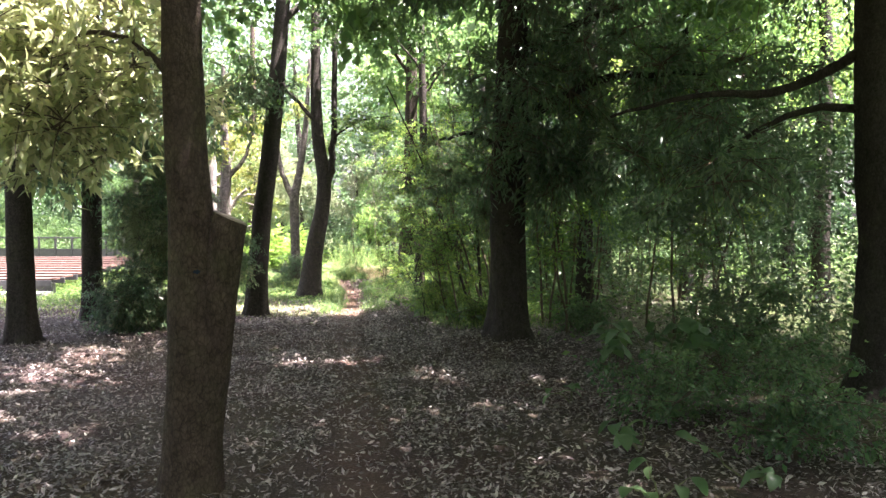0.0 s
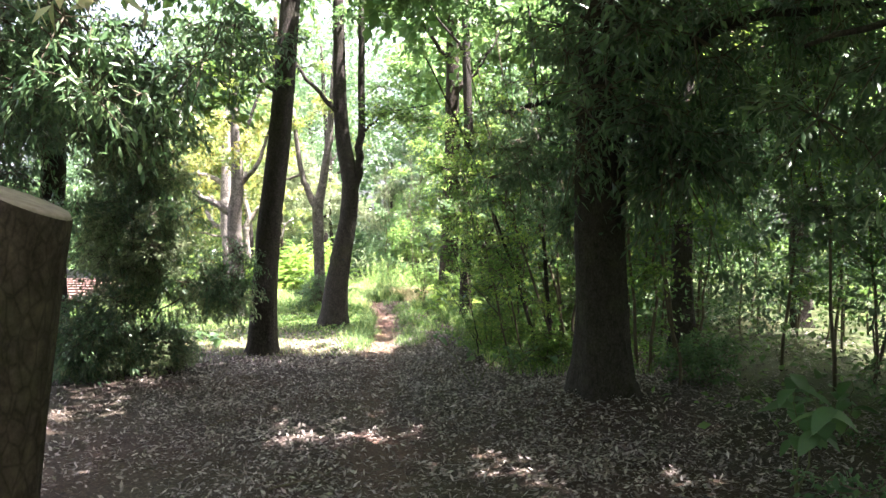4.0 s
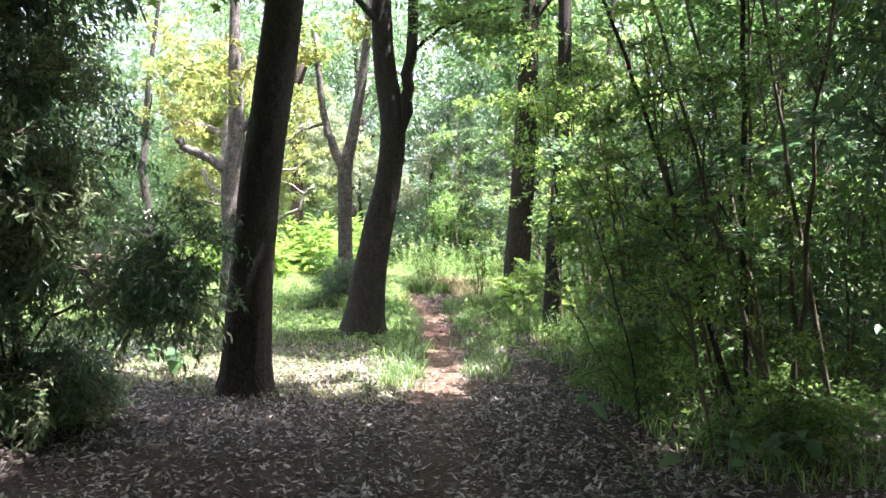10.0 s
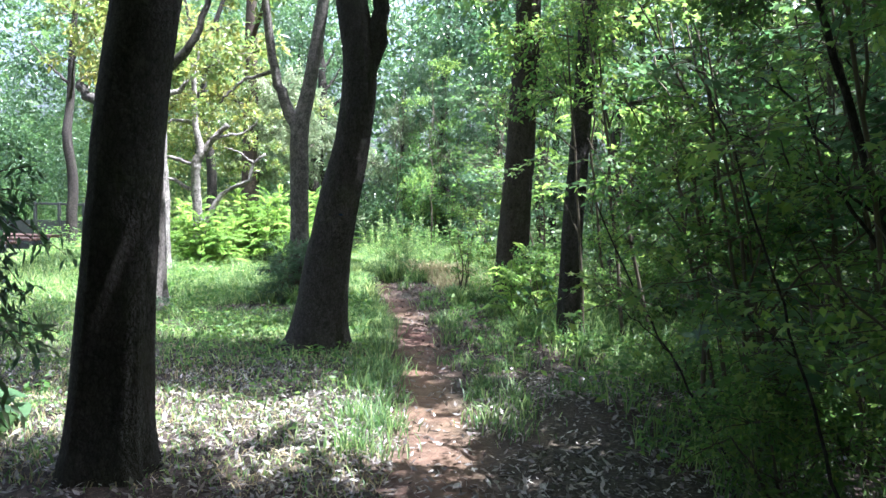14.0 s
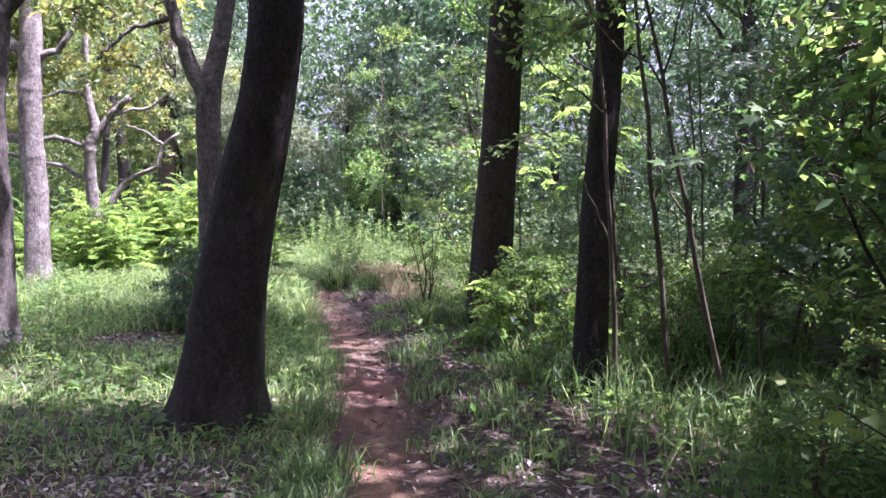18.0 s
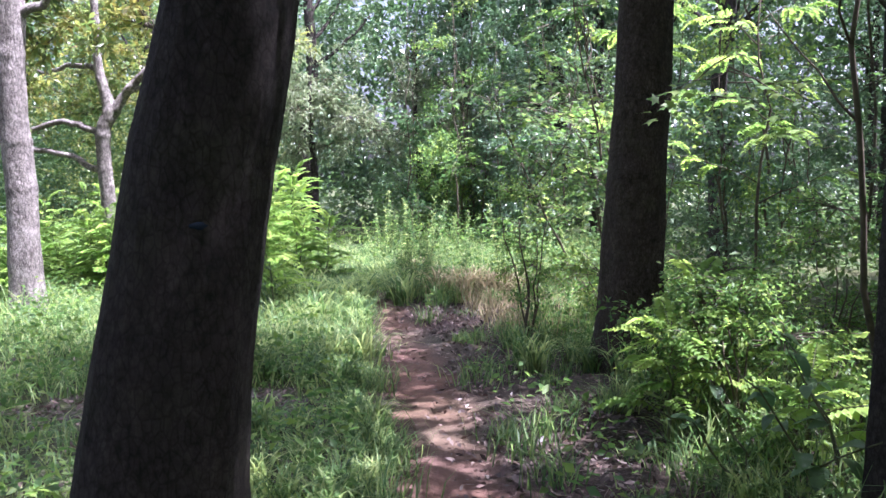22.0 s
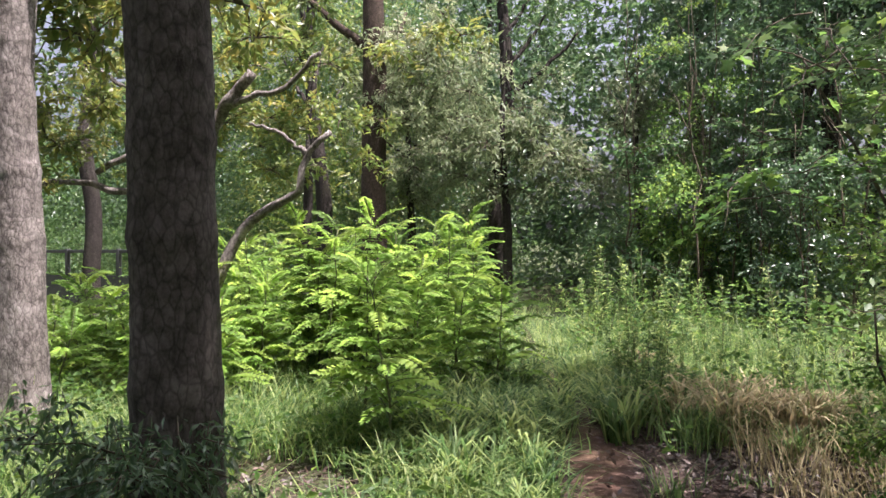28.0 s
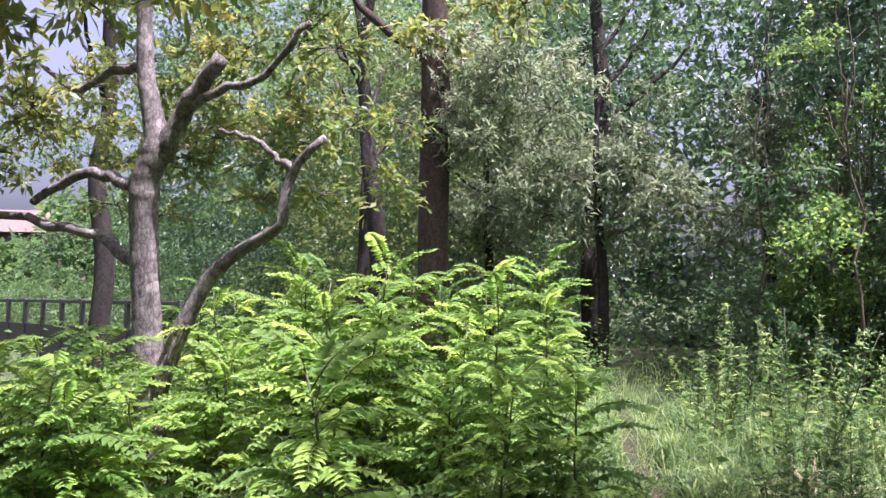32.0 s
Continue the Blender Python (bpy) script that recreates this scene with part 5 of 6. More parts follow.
def fence(x0, y0, x1, y1, n, label, h=1.15):
    ob = thing("metal_fence", pose(x0, y0, float(ground_z(x0, y0)), 0, 0, math.degrees(math.atan2(y1 - y0, x1 - x0))), label, "fence")
    length = math.hypot(x1 - x0, y1 - y0)
    post, rail = box_mesh("post", 0.08, 0.08, h + 0.1, M_FENCE), box_mesh("rail", length, 0.05, 0.06, M_FENCE)
    panel = box_mesh("panel", length / n - 0.1, 0.03, 0.55, M_FENCE)
    for i in range(n + 1):
        part("post", post, ob, pose(length * i / n, 0, h / 2))
    part("rail", rail, ob, pose(length / 2, 0, h))
    part("rail", rail, ob, pose(length / 2, 0, 0.12))
    for i in range(n):
        part("panel", panel, ob, pose(length * (i + 0.5) / n, 0.0, 0.42))
    return ob


fence(-25, 35.4, -12.3, 32.2, 16, "dark metal fence with square posts before a bank of shrubs")
house = thing("house", pose(-60, 63, 0, 0, 0, 35), "small brown-roofed house far behind shrubs", "house")
part("wall", box_mesh("wall", 10, 7, 6, plain_material("house_wall", (0.14, 0.10, 0.085), (0.2, 0.15, 0.125), 2)), house, pose(0, 0, 3))
bm = bmesh.new()
vs = [bm.verts.new(c) for c in ((-5.6, -4.1, 6), (5.6, -4.1, 6), (5.6, 4.1, 6), (-5.6, 4.1, 6), (-4, 0, 8), (4, 0, 8))]
for idx in ((0, 1, 5, 4), (2, 3, 4, 5), (1, 2, 5), (3, 0, 4), (3, 2, 1, 0)):
    bm.faces.new([vs[k] for k in idx])
me = bpy.data.meshes.new("roof")
bm.to_mesh(me)
bm.free()
me.materials.append(M_ROOF)
part("roof", me, house)
for i in range(14):
    shrub(-26 + i * 1.15 + R.normal(0, 0.3), 38 + R.normal(0, 0.8) - i * 0.1, 1.1, 2.0 + R.uniform(-0.4, 0.5), FAR, 5, 480 + i, "rounded shrub on the bank behind a fence", (0.5, 0.8), group="bank shrubs")


def open_view(x, y, z):
    """The low gap in the trees before the house."""
    u, v = x + 3.1, y - 22.7
    return (np.abs(0.577 * u + 0.817 * v) < 1.5) & (z < 7.2) & (z > 3.9) & (u < -18)


# ---------------------------------------------------------------- far woods, all round
def far_woods():
    r = np.random.default_rng(77)
    n = 52000
    a = r.uniform(0, 2 * np.pi, n)
    rad = r.uniform(30, 46, n)
    rad = np.where((a > 2.24) & (a < 2.85), rad + 14, rad)
    top = 14 + 3 * np.sin(a * 7) + 2 * np.sin(a * 17 + 1) + r.normal(0, 1, n)
    top = np.where((a > 2.24) & (a < 2.85), top * 0.42, top)
    z = top * r.uniform(0, 1, n) ** 0.9
    P = np.stack([-2 + rad * np.cos(a), 17 + rad * np.sin(a), z + 0.2], 1)
    P = P[~open_view(P[:, 0], P[:, 1], P[:, 2])]
    n = len(P)
    v, f = leaves(P, r.normal(0, 1, (n, 3)) * (1, 1, 0.5), r.uniform(0.3, 0.65, n), r.uniform(0.2, 0.36, n), r, False)
    ob = new("far_woods", mesh_from("far_woods", v, f, M_CANOPY))
    tagged(ob, "dense green woods closing off the distance", "woods", kind="stuff")
    n = 22000
    a, rad = r.uniform(-0.9, 2.0, n), r.uniform(29, 35, n)
    P = np.stack([-2 + rad * np.cos(a), 17 + rad * np.sin(a), 0.2 + 15 * r.uniform(0, 1, n)], 1)
    P = P[~open_view(P[:, 0], P[:, 1], P[:, 2])]
    n = len(P)
    v, f = leaves(P, r.normal(0, 1, (n, 3)) * (1, 1, 0.5), r.uniform(0.35, 0.75, n), r.uniform(0.2, 0.4, n), r, False)
    ob = new("far_woods", mesh_from("far_woods", v, f, M_EVERGREEN))
    tagged(ob, "dark evergreen woods closing off the distance", "woods", kind="stuff")
    n = 11000
    a, rad = r.uniform(2.0, 2.9, n), r.uniform(44, 50, n)
    P = np.stack([-2 + rad * np.cos(a), 17 + rad * np.sin(a), 0.2 + 6 * r.uniform(0, 1, n)], 1)
    P = P[~open_view(P[:, 0], P[:, 1], P[:, 2])]
    n = len(P)
    v, f = leaves(P, r.normal(0, 1, (n, 3)) * (1, 1, 0.5), r.uniform(0.5, 0.9, n), r.uniform(0.3, 0.5, n), r, False)
    tagged(new("far_woods", mesh_from("far_woods", v, f, M_CANOPY)), "green woods beyond the terrace", "woods", kind="stuff")
    for i in range(46):
        b = r.uniform(0, 2 * np.pi)
        d = r.uniform(24, 40)
        x, y = -2 + d * math.cos(b), 17 + d * math.sin(b)
        if 1.9 < b < 2.8:
            continue
        h = r.uniform(8, 12)
        tree((x, y), [(0, 0, 0), (r.normal(0, 0.1), 0, h * 0.5), (0, 0, h)], [0.18, 0.14, 0.05], M_BARK, "dark tree in the far woods",
             crown=[(FAR if i % 3 else FAR_DARK, ball(4, (0, 0, h * 0.75), (2.4, 2.4, h * 0.25), r, 0.4), (1.4, 2.0), True)], seed=500 + i, sides=8, group="far trees")


far_woods()


def woods_band(name, x0, x1, y0, y1, n, top, mat, label, seed, per=210, leaf=1.0, base=0.6):
    """Leaf masses between the trunks of the wood, in clumps with gaps between them."""
    r = np.random.default_rng(seed)
    cx, cy = r.uniform(x0, x1, n), r.uniform(y0, y1, n)
    n = n // 2
    per = per * 2
    cx, cy = cx[:n], cy[:n]
    cz = base + (top - base) * r.uniform(0, 1, n)
    rad = r.uniform(0.7, 1.7, n) if top > 4 else r.uniform(0.4, 0.8, n)
    d = unit(r.normal(0, 1, (n, per, 3)))
    P = np.stack([cx, cy, cz], 1)[:, None] + d * (rad[:, None] * r.uniform(0.25, 1, (n, per)) ** 0.4)[..., None] * (1, 1, 0.7)
    P, D = P.reshape(-1, 3), (d * (1, 1, 0.3) + r.normal(0, 0.6, d.shape) - (0, 0, 0.35)).reshape(-1, 3)
    k = ~open_view(P[:, 0], P[:, 1], P[:, 2])
    P, D = P[k], D[k]
    P[:, 2] = np.maximum(P[:, 2], 0.3)
    s = r.uniform(0.055, 0.115, len(P)) * leaf
    v, f = leaves(P, D, s, s * r.uniform(0.35, 0.6, len(P)), r, False)
    tagged(new(name, mesh_from(name, v, f, mat)), label, "foliage", kind="stuff")


woods_band("back_foliage", -15, 12, 34.5, 43, 480, 13, M_EVERGREEN, "dark foliage of the wood behind the grass", 91, 190)
woods_band("back_foliage", -13, 8, 32.5, 38, 36, 9, M_CANOPY, "lighter foliage at the front of the wood", 92, 300)
woods_band("side_foliage", 6.5, 13, -2, 9.5, 110, 9, M_EVERGREEN, "dark foliage of the wood beside the path", 93, 130)
woods_band("side_foliage", 12.8, 15.5, 4, 36, 420, 12, M_EVERGREEN, "dark foliage deep in the wood", 83, 80, 2.6)
woods_band("side_foliage", 5.5, 13, 25, 34, 110, 8, M_EVERGREEN, "dark foliage of the wood beside the path", 84, 130)
woods_band("side_foliage", 3.6, 7.0, 8.8, 12.9, 80, 3.2, M_EVERGREEN, "dark low thicket behind a tree", 86, 130)
woods_band("side_foliage", 2.6, 4.9, 9.8, 22, 130, 3.3, M_EVERGREEN, "dark low thicket between the saplings", 85, 120)
woods_band("side_foliage", 7.0, 12.5, 12, 24, 170, 9.0, M_MAPLE, "sunlit green foliage deep in the wood", 97, 170, 1.0, 3.4)
# darker leaf colour stands in for the shade inside this thicket
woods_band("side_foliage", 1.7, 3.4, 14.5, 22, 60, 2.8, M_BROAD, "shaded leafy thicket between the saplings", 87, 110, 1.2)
woods_band("left_foliage", -46, -16, 40, 50, 420, 8.8, M_CANOPY, "sunlit foliage beyond the terrace", 94, 90, 1.7)
woods_band("left_foliage", -20, -8, 38, 43, 260, 9.5, M_EVERGREEN, "dark foliage beyond the grass", 96, 160, 1.25)
woods_band("left_foliage", -13.5, -8.5, 34, 40, 120, 7.0, M_GOLDEN, "yellow-green foliage behind gnarled trees", 95, 230)


woods_band("back_foliage", -26, 14, 43.5, 46, 760, 14, M_EVERGREEN, "deep dark foliage closing off the wood", 98, 70, 3.2)
woods_band("left_foliage", -17, -8, 36.5, 42, 200, 10.5, M_CANOPY, "leafy trees behind gnarled trees", 99, 185, 1.15)


def undergrowth():
    """Low leafy growth between the trees, too thick to count."""
    r = np.random.default_rng(88)
    n = 150000
    x, y = r.uniform(-34, 30, n), r.uniform(-12, 52, n)
    d = x - path_x(y)
    wild = smooth(2.2, 3.6, d) * smooth(9, 13, y + 0.8 * d) + smooth(33, 37, y) + smooth(3.5, 6, -d - 2) * (y > 22) * (y > 12) * ~((x > -26) & (x < -8.6) & (y > 17) & (y < 38))
    wild = wild + smooth(5.2, 7, d) + 0.5 * smooth(9.5, 12, -d) * (y < 14)
    k = r.uniform(0, 1, n) < np.clip(wild, 0, 1) * (0.35 + 0.65 * (wobble(x * 0.6, y * 0.6) > -0.1))
    x, y = x[k], y[k]
    n = len(x)
    hi = 0.7 + 0.7 * wobble(x * 0.9 + 3, y * 0.9) + 0.9 * smooth(34, 40, y)
    z = ground_z(x, y) + 0.05 + np.clip(hi, 0.15, 2.4) * r.uniform(0, 1, n)
    s = np.clip(0.075 + 0.003 * np.hypot(x + 2, y - 15), 0, 0.16)
    v, f = leaves(np.stack([x, y, z], 1), r.normal(0, 1, (n, 3)) * (1, 1, 0.4), s * r.uniform(0.7, 1.4, n), s * 0.6 * r.uniform(0.7, 1.3, n), r, False)
    tagged(new("undergrowth", mesh_from("undergrowth", v, f, M_CANOPY)), "low tangled green undergrowth between the trees", "undergrowth", kind="stuff")


undergrowth()


# ---------------------------------------------------------------- ground
def ground():
    near_x = np.arange(-10, 7.01, 0.14)
    near_y = np.arange(-2, 33.01, 0.14)
    out = np.array([0.5, 1.5, 3, 6, 10, 18, 30, 60, 120, 250, 600, 1500])
    xs = np.concatenate([-10 - out[::-1], near_x, 7 + out])
    ys = np.concatenate([-2 - out[::-1], near_y, 33 + out])
    X, Y = np.meshgrid(xs, ys)
    r = np.random.default_rng(5)
    Z = ground_z(X, np.clip(Y, -50, 60)) + r.normal(0, 0.006, X.shape)
    V = np.stack([X, Y, Z], -1).reshape(-1, 3)
    nx, ny = len(xs), len(ys)
    k, j = np.arange(ny - 1)[:, None] * nx, np.arange(nx - 1)[None]
    a = k + j
    F = np.stack([a, a + 1, a + nx + 1, a + nx], -1).reshape(-1, 4)
    m, n, l, bsdf = material("forest_floor")
    at = n.new("ShaderNodeAttribute")
    at.attribute_name = "trodden"
    fine, mid, big = noise_node(n, l, 45, 8), noise_node(n, l, 9, 6), noise_node(n, l, 0.7, 4)
    soil = ramp(n, [(0.3, (0.05, 0.029, 0.02)), (0.55, (0.1, 0.061, 0.043)), (0.75, (0.16, 0.103, 0.075))])
    l.new(mid.outputs["Fac"], soil.inputs[0])
    litter = ramp(n, [(0.3, (0.014, 0.0105, 0.008)), (0.52, (0.042, 0.031, 0.024)), (0.74, (0.13, 0.1, 0.08))])
    l.new(fine.outputs["Fac"], litter.inputs[0])
    col = mixed(n, l, at.outputs["Fac"], litter.outputs[0], soil.outputs[0])
    mossy = ramp(n, [(0.35, (0.03, 0.045, 0.015)), (0.65, (0.07, 0.09, 0.03))])
    l.new(mid.outputs["Fac"], mossy.inputs[0])
    gr = n.new("ShaderNodeAttribute")
    gr.attribute_name = "overgrown"
    col = mixed(n, l, gr.outputs["Fac"], col, mossy.outputs[0])
    col = mixed(n, l, 0.35, col, big.outputs["Color"], "SOFT_LIGHT")
    l.new(col, bsdf.inputs["Base Color"])
    bsdf.inputs["Roughness"].default_value = 0.92
    bsdf.inputs["Specular IOR Level"].default_value = 0.2
    bp = n.new("ShaderNodeBump")
    bp.inputs["Strength"].default_value, bp.inputs["Distance"].default_value = 0.6, 0.03
    l.new(fine.outputs["Fac"], bp.inputs["Height"])
    l.new(bp.outputs[0], bsdf.inputs["Normal"])
    me = mesh_from("ground", V, F, m, True)
    d = np.abs(X - path_x(Y)) + 0.13 * wobble(X * 3, Y * 3)
    tr = (1 - smooth(0.12, 0.36, d + 0.1 * smooth(23, 26, Y) + 0.1 * smooth(25.5, 27.5, Y))) * (0.3 + 0.7 * smooth(13.6, 15.4, Y)) * (1 - 0.85 * smooth(29.5, 31, Y))
    attr = me.attributes.new("trodden", "FLOAT", "POINT")
    attr.data.foreach_set("value", tr.ravel().astype(np.float32))
    dd = X - path_x(Y)
    og = np.clip(smooth(3, 5, dd) + smooth(9, 12, -dd) + smooth(0.3, 0.9, -dd) * smooth(16.5, 19.5, Y) * 0.8 + smooth(28, 34, Y), 0, 1)
    attr = me.attributes.new("overgrown", "FLOAT", "POINT")
    attr.data.foreach_set("value", (og * (0.8 + 0.2 * wobble(X * 2, Y * 2))).ravel().astype(np.float32))
    tagged(new("ground", me), "forest floor of soil and rotting leaves with a trodden path", "ground", kind="structure")


ground()


def scatter(n, x0, x1, y0, y1, r):
    return r.uniform(x0, x1, n), r.uniform(y0, y1, n)


def bare(x, y):
    """Patches of dead leaves where no grass grows."""
    return (((x + 4.3) / 0.95) ** 2 + ((y - 21.2) / 0.6) ** 2 + 0.4 * wobble(x * 3, y * 3) < 1) | (((x + 2.15) / 0.6) ** 2 + ((y - 25.2) / 0.9) ** 2 + 0.4 * wobble(x * 3, y * 3) < 1) | (((x + 5.0) / 0.75) ** 2 + ((y - 24.2) / 0.45) ** 2 + 0.4 * wobble(x * 3, y * 3) < 1)


def fallen_twigs():
    r = np.random.default_rng(23)
    for i in range(46):
        y = r.uniform(3.5, 27)
        x = path_x(y) + r.choice([-1, 1]) * r.uniform(0.35, 2.6)
        z = float(ground_z(x, y))
        length, a = r.uniform(0.25, 0.9), r.uniform(0, 6.28)
        p = bent((0, 0, 0.012), (math.cos(a) * length, math.sin(a) * length, 0.02), 7, r, 0.02, 0.1)
        p[:, 2] = 0.014 + np.abs(p[:, 2] - 0.014) + ground_z(x + p[:, 0], y + p[:, 1]) - z
        v, f = tube(p, np.linspace(r.uniform(0.005, 0.011), 0.002, 7), 5, 0.08, r)
        twig = new("fallen_twig", mesh_from("fallen_twig", v, f, M_TWIG, True))
        twig.matrix_basis = pose(x, y, z)
        tagged(twig, "dry brown twig lying on the leaf litter", "twig", "fallen twigs")


fallen_twigs()


def leaf_litter():
    r = np.random.default_rng(21)
    x, y = scatter(400000, -9, 5.5, 1.5, 27, r)
    d = np.abs(x - path_x(y))
    right = x > path_x(y)
    dens = np.where(y < 15, 0.9, np.where(right, 0.75, 0.18 + 0.6 * (1 - smooth(16.5, 19, y)))) * np.clip(1.25 - d / 6, 0.25, 1)
    dens = dens * np.where(d < 0.26 + 0.08 * wobble(x * 3, y * 3), np.where(y < 14.8, 0.62, 0.3), 1) * (0.7 + 0.5 * wobble(x * 1.3, y * 1.3))
    k = (r.uniform(0, 1, len(x)) < dens) | (bare(x, y) & (r.uniform(0, 1, len(x)) < 0.8))
    x, y = x[k], y[k]
    n = len(x)
    P = np.stack([x, y, ground_z(x, y) + 0.008 + r.uniform(0, 0.02, n)], 1)
    D = np.stack([r.normal(0, 1, n), r.normal(0, 1, n), r.normal(0, 0.42, n)], 1)
    L = r.uniform(0.028, 0.072, n)
    v, f = leaves(P, D, L, L * r.uniform(0.26, 0.44, n), r, False, 0.5, -0.1)
    red = np.concatenate([y, y]) > 17.8
    for sel, mat, lab in ((~red, M_LITTER, "brown and grey dead leaves lying thick on the ground"), (red, M_LITTER_RED, "reddish-brown dead leaves beside the path")):
        tagged(new("leaf_litter", mesh_from("leaf_litter", v, f[sel], mat)), lab, "leaf litter", kind="stuff")


leaf_litter()


def blades(name, x, y, h, r, mat, label, width=0.0045, lean=0.8):
    n = len(x)
    z = ground_z(x, y) - 0.01
    a = r.uniform(0, 2 * np.pi, n)
    out = np.stack([np.cos(a), np.sin(a), np.zeros(n)], 1)
    s = np.stack([-np.sin(a + r.normal(0, 0.5, n)), np.cos(a), np.zeros(n)], 1)
    b = np.stack([x, y, z], 1)
    k = (h * lean * r.uniform(0.3, 1.3, n))[:, None]
    up = np.array([0, 0, 1.0])
    hh = h[:, None]
    w = (width * r.uniform(0.7, 1.5, n))[:, None]
    p1 = b + up * hh * 0.55 + out * k * 0.3
    p2 = b + up * hh * (1 - 0.25 * k / np.maximum(hh, 0.01)) + out * k
    V = np.stack([b - s * w, b + s * w, p1 - s * w * 0.8, p1 + s * w * 0.8, p2], 1).reshape(-1, 3)
    i = np.arange(n)[:, None] * 5
    F = np.concatenate([i + np.array([[0, 1, 3]]), i + np.array([[0, 3, 2]]), i + np.array([[2, 3, 4]])])
    tagged(new(name, mesh_from(name, V, F, mat)), label, "grass", kind="stuff")


def grass():
    r = np.random.default_rng(33)
    x, y = scatter(190000, -12, -1.2, 13.6, 34, r)
    d = path_x(y) - x
    ok = d > 0.3 - 0.16 * smooth(25.5, 27, y) + 0.14 * wobble(x * 2.5, y * 2.5)
    dens = smooth(13.6, 16.5, y + 0.6 * wobble(x, y)) * (0.55 + 0.45 * wobble(x * 1.7, y * 1.7)) * (0.62 + 0.38 * smooth(17, 19.5, y))
    ok &= (r.uniform(0, 1, len(x)) < dens) & ~bare(x, y)
    x, y, d = x[ok], y[ok], d[ok]
    h = (0.07 + 0.06 * smooth(16, 20, y) + 0.13 * smooth(21, 25, y) + 0.1 * smooth(0.3, 1.2, d) * smooth(20, 24, y)) * r.uniform(0.5, 1.5, len(x)) * (1 + 0.35 * wobble(x * 2, y * 2))
    blades("grass", x, y, h, r, M_GRASS, "lush green grass growing in uneven tufts", 0.005, 1.15)
    x, y = scatter(80000, -4.5, 2.2, 12.6, 33, r)
    d = x - path_x(y)
    lo = 1.3 - 0.95 * smooth(24.6, 26.6, y)
    ok = ~bare(x, y) & (d > lo + 0.2 * wobble(x * 2.2, y * 2.2)) & (d < 3.4) & (y + 0.5 * wobble(x, y) > 14.6 - d) & (r.uniform(0, 1, len(x)) < (0.5 + 0.5 * wobble(x * 1.9 + 4, y * 1.9)))
    x, y = x[ok], y[ok]
    h = (0.16 + 0.2 * smooth(15, 18, y)) * r.uniform(0.4, 1.5, len(x))
    blades("grass", x, y, h, r, M_GRASS, "tall thin grass in tufts along the shaded edge")
    x, y = scatter(34000, -6.5, 0.8, 25.5, 36, r)
    ok = (np.abs(x - path_x(y)) > 0.28 - 0.2 * smooth(26.5, 28, y)) & (wobble(x * 1.8 + 1, y * 1.8) + 0.35 * wobble(x * 6, y * 6) > -0.05) & ~bare(x, y)
    x, y = x[ok], y[ok]
    h = (0.2 + 0.08 * smooth(27, 31, y)) * r.uniform(0.3, 1.6, len(x)) * (1 + 0.4 * wobble(x * 2.3, y * 2.3))
    blades("tall_grass", x, y, h, r, M_GRASS, "tall pale green grass and weeds beside the path", 0.0038, 1.2)
    x, y = scatter(3400, -3.4, -0.6, 23.5, 27.5, r)
    ok = (x - path_x(y)) > 0.9
    x, y = x[ok], y[ok]
    blades("dry_grass", x, y, 0.34 * r.uniform(0.4, 1.4, len(x)), r, M_STRAW, "dry straw-coloured stalks at the path's edge", 0.0035, 0.9)


def short_grass():
    """Thin, half-dry grass on the sunlit edge."""
    r = np.random.default_rng(39)
    for n, mat, lab in ((9000, M_GRASS, "thin short grass growing through dead leaves"), (10000, M_STRAW, "thin dry grass growing through dead leaves")):
        x, y = scatter(n, -5.2, -1.9, 14.5, 18.4, r)
        k = (path_x(y) - x > 0.28) & (r.uniform(0, 1, n) < 0.45 + 0.55 * wobble(x * 2.6, y * 2.6 + 2)) & ~bare(x, y)
        x, y = x[k], y[k]
        blades("short_grass", x, y, 0.055 * r.uniform(0.5, 1.6, len(x)), r, mat, lab, 0.0035, 1.1)


def tufts():
    """Grass tufts standing apart on the trodden edge."""
    r = np.random.default_rng(35)
    n, per = 170, 70
    ty = r.uniform(15.3, 31, n)
    tx = path_x(ty) + np.where(r.uniform(0, 1, n) < 0.45, r.uniform(0.35, 1.3, n), -r.uniform(0.28, 0.5, n))
    s = r.uniform(0.05, 0.13, n)[:, None]
    x, y = tx[:, None] + r.normal(0, 1, (n, per)) * s, ty[:, None] + r.normal(0, 1, (n, per)) * s
    h = np.repeat(r.uniform(0.08, 0.26, n) * (1 + 0.7 * smooth(25.5, 27.5, ty)), per) * r.uniform(0.5, 1.3, n * per)
    blades("grass_tufts", x.ravel(), y.ravel(), h, r, M_GRASS, "small tufts of grass along the trodden path", 0.004, 0.9)


grass()
short_grass()
tufts()


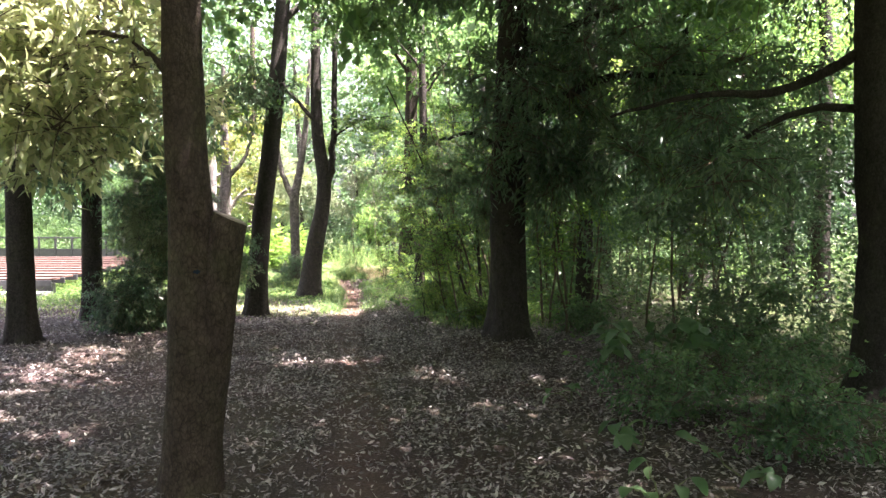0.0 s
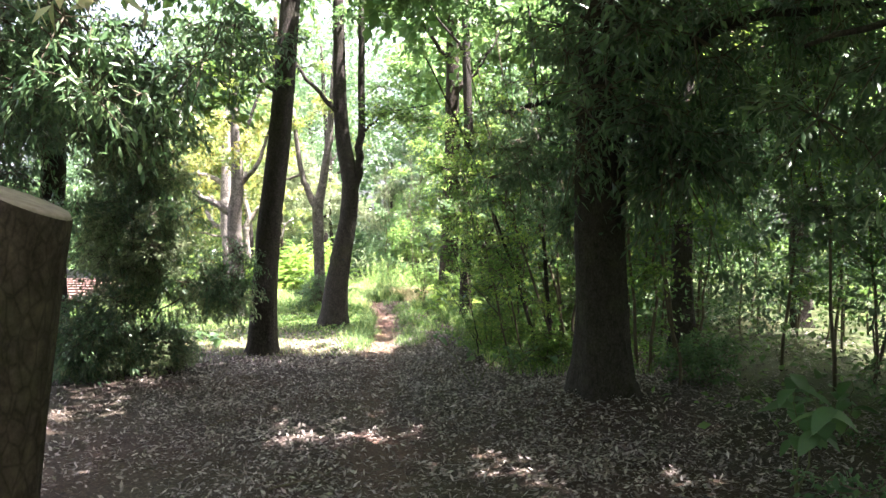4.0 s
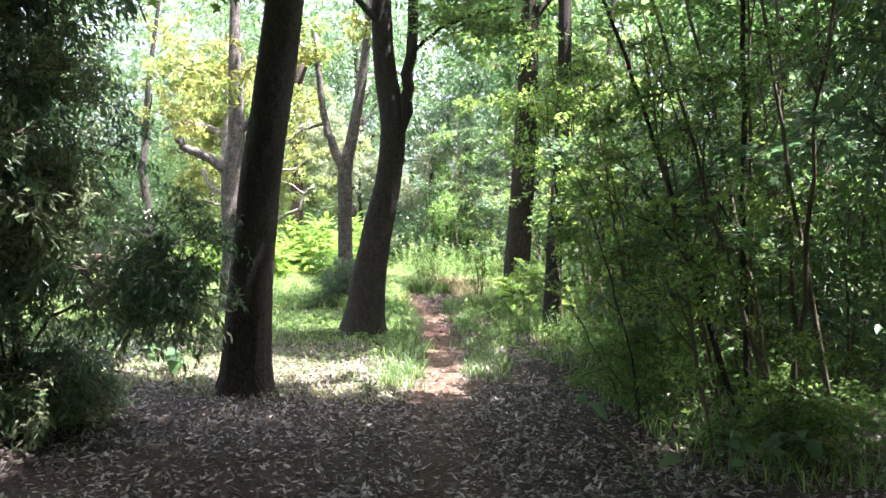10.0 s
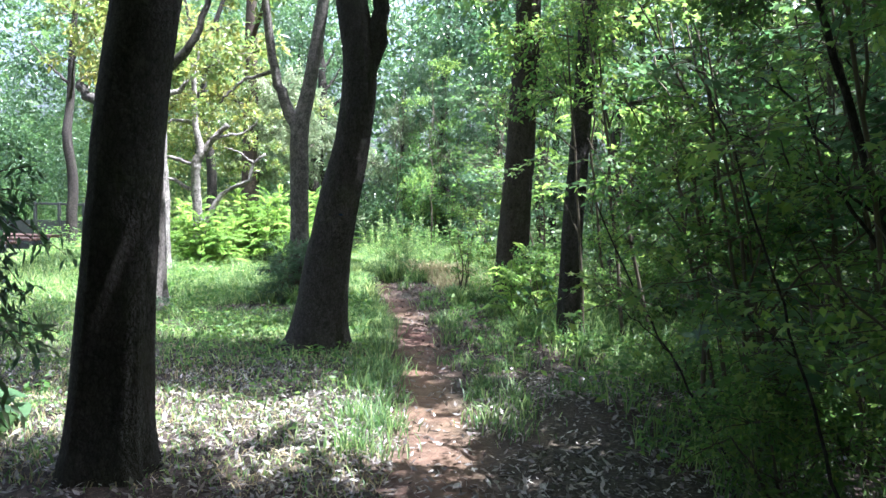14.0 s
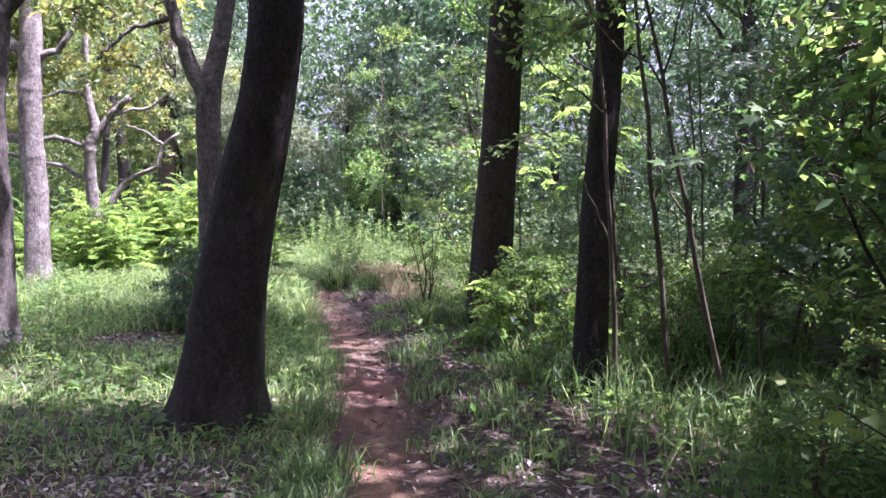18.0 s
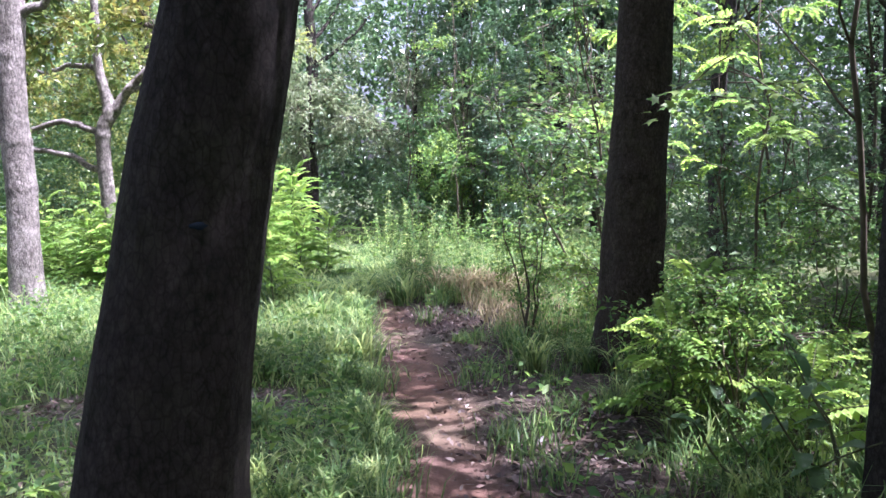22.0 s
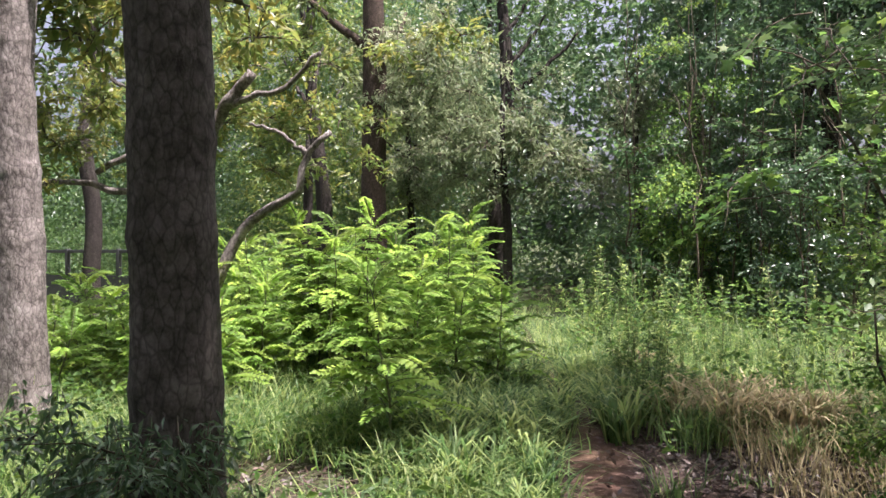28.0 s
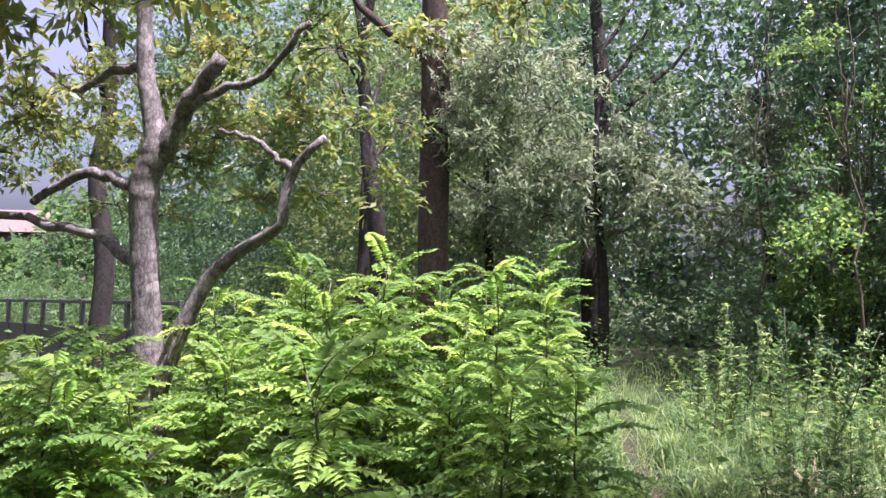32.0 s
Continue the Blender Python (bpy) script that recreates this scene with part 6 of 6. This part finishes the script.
def tussock_mesh(seed, n=64, mat=None):
    """A tuft of long arching blades."""
    r = np.random.default_rng(seed)
    V, F = [], []
    for i in range(n):
        a, h, out = r.uniform(0, 6.28), r.uniform(0.22, 0.42), r.uniform(0.1, 0.38)
        t = np.linspace(0, 1, 5)
        c, s = math.cos(a), math.sin(a)
        x0, y0 = r.normal(0, 0.05, 2)
        rr, zz = out * t ** 1.6, h * (1.25 * t - 0.65 * t ** 3)
        w = 0.0066 * np.array([1, 1.1, 0.9, 0.55, 0.05]) * r.uniform(0.7, 1.3)
        L = np.stack([x0 + c * rr - s * w, y0 + s * rr + c * w, zz], 1)
        Q = np.stack([x0 + c * rr + s * w, y0 + s * rr - c * w, zz], 1)
        k = len(V) * 10
        V.append(np.concatenate([L, Q]))
        for j in range(4):
            F += [(k + j, k + j + 1, k + j + 6), (k + j, k + j + 6, k + j + 5)]
    return mesh_from("tuft", np.concatenate(V), F, mat or M_GRASS)


def add_tussock(x, y, s, i, turn):
    ob = thing("grass_tussock", pose(x, y, float(ground_z(x, y)) - 0.01, 0, 0, turn) @ Matrix.Diagonal((s, s, s, 1)),
               "tussock of long arching green grass blades" if i < 4 else "tussock of dry straw-coloured grass blades", "grass", "grass tussocks")
    tagged(part("tuft", TUSSOCKS[i], ob), kind="stuff")


TUSSOCKS = [tussock_mesh(120 + i) for i in range(4)] + [tussock_mesh(130 + i, 46, M_STRAW) for i in range(2)]
r5 = np.random.default_rng(37)
for i in range(150):
    y = r5.uniform(19.3, 32)
    left = r5.uniform(0, 1) < 0.6
    x = float(path_x(y)) + (-r5.uniform(0.3, 1.7) if left else r5.uniform(1.25 - 0.9 * (y > 26), 2.2))
    s = r5.uniform(0.55, 0.9) + (0.35 if y > 24 else 0)
    if bare(x, y):
        continue
    add_tussock(x, y, s, i % 4, r5.uniform(0, 360))
for i in range(34):
    y = r5.uniform(24.6, 28.6)
    x = float(path_x(y)) - r5.uniform(0.3, 1.0)
    if not bare(x, y):
        add_tussock(x, y, r5.uniform(0.9, 1.3), i % 4, r5.uniform(0, 360))
for i in range(22):
    add_tussock(-4.05 + r5.normal(0, 0.26), 25.4 + r5.normal(0, 0.3), r5.uniform(1.1, 1.6), i % 4, r5.uniform(0, 360))
for i in range(60):
    y = r5.uniform(21.5, 31)
    x = float(path_x(y)) + (-r5.uniform(0.28, 2.2) if i % 3 else r5.uniform(0.7, 2.0))
    if not bare(x, y):
        add_tussock(x, y, r5.uniform(0.8, 1.3), i % 4, r5.uniform(0, 360))
for cx, cy, n, k in ((-4.25, 26.5, 12, 0), (-3.15, 26.9, 10, 0), (-2.35, 26.5, 7, 4), (-2.5, 27.3, 5, 4)):
    for i in range(n):
        add_tussock(cx + r5.normal(0, 0.25), cy + r5.normal(0, 0.32), r5.uniform(1.1, 1.7), k + i % (4 if k == 0 else 2), r5.uniform(0, 360))
for i in range(7):
    y = r5.uniform(27.6, 28.8)
    add_tussock(float(path_x(y)) + r5.choice([-1, 1]) * r5.uniform(0.18, 0.32), y, r5.uniform(0.9, 1.4), i % 4, r5.uniform(0, 360))
for i in range(20):
    add_tussock(r5.uniform(-2.6, -1.2), r5.uniform(25.6, 27.4), r5.uniform(0.6, 1.1), (4 if i % 2 else 0) + i % 2, r5.uniform(0, 360))


def ground_cover():
    """Small-leaved weeds among the grass."""
    r = np.random.default_rng(34)
    x, y = scatter(170000, -12, 2.5, 13.2, 35, r)
    d = x - path_x(y)
    left = (d < -0.45 + 0.35 * smooth(26.5, 28, y)) * (0.25 * smooth(15, 16.5, y) + 0.75 * smooth(17.2, 19.2, y + 0.7 * wobble(x * 1.4, y))) * (0.25 + 0.75 * (wobble(x * 1.6 + 2, y * 1.6) > 0))
    late = smooth(26, 28, y)
    right = smooth(1.15 - 0.95 * late, 1.7 - 1.1 * late, d + 0.3 * (1 - 0.6 * late) * wobble(x * 2, y * 2)) * (d < 4) * 0.8
    right = right * np.where((late > 0.5) & (wobble(x * 1.1 + 7, y * 1.1) + 0.4 * wobble(x * 4, y * 4) < 0.08), 0.12, 1)
    right = right + 0.3 * smooth(0.3, 0.5, d) * (d < 1.8) * (y > 16.5) * (wobble(x * 2.4 + 3, y * 2.4) + 0.4 * wobble(x * 7, y * 7) > 0.1)
    k = (r.uniform(0, 1, len(x)) < np.clip(left + right, 0, 1)) & ~bare(x, y)
    x, y, d = x[k], y[k], d[k]
    n = len(x)
    hi = 0.1 + 0.22 * smooth(20, 25, y) + 0.3 * smooth(25.5, 28, y) + 0.2 * (wobble(x * 1.6 + 2, y * 1.6) > 0.3) + np.where(d > 0, 0.15, 0)
    hi = hi * np.clip(0.62 + 0.75 * wobble(x * 1.5 + 5, y * 1.5), 0.2, 1.25)
    z = ground_z(x, y) + 0.02 + hi * r.uniform(0, 1, n) ** 0.8
    s = r.uniform(0.035, 0.085, n)
    v, f = leaves(np.stack([x, y, z], 1), r.normal(0, 1, (n, 3)) * (1, 1, 0.35), s, s * 0.5, r, False)
    tagged(new("weeds", mesh_from("weeds", v, f, M_MAPLE)), "small leafy green weeds growing among grass", "weeds", kind="stuff")


ground_cover()
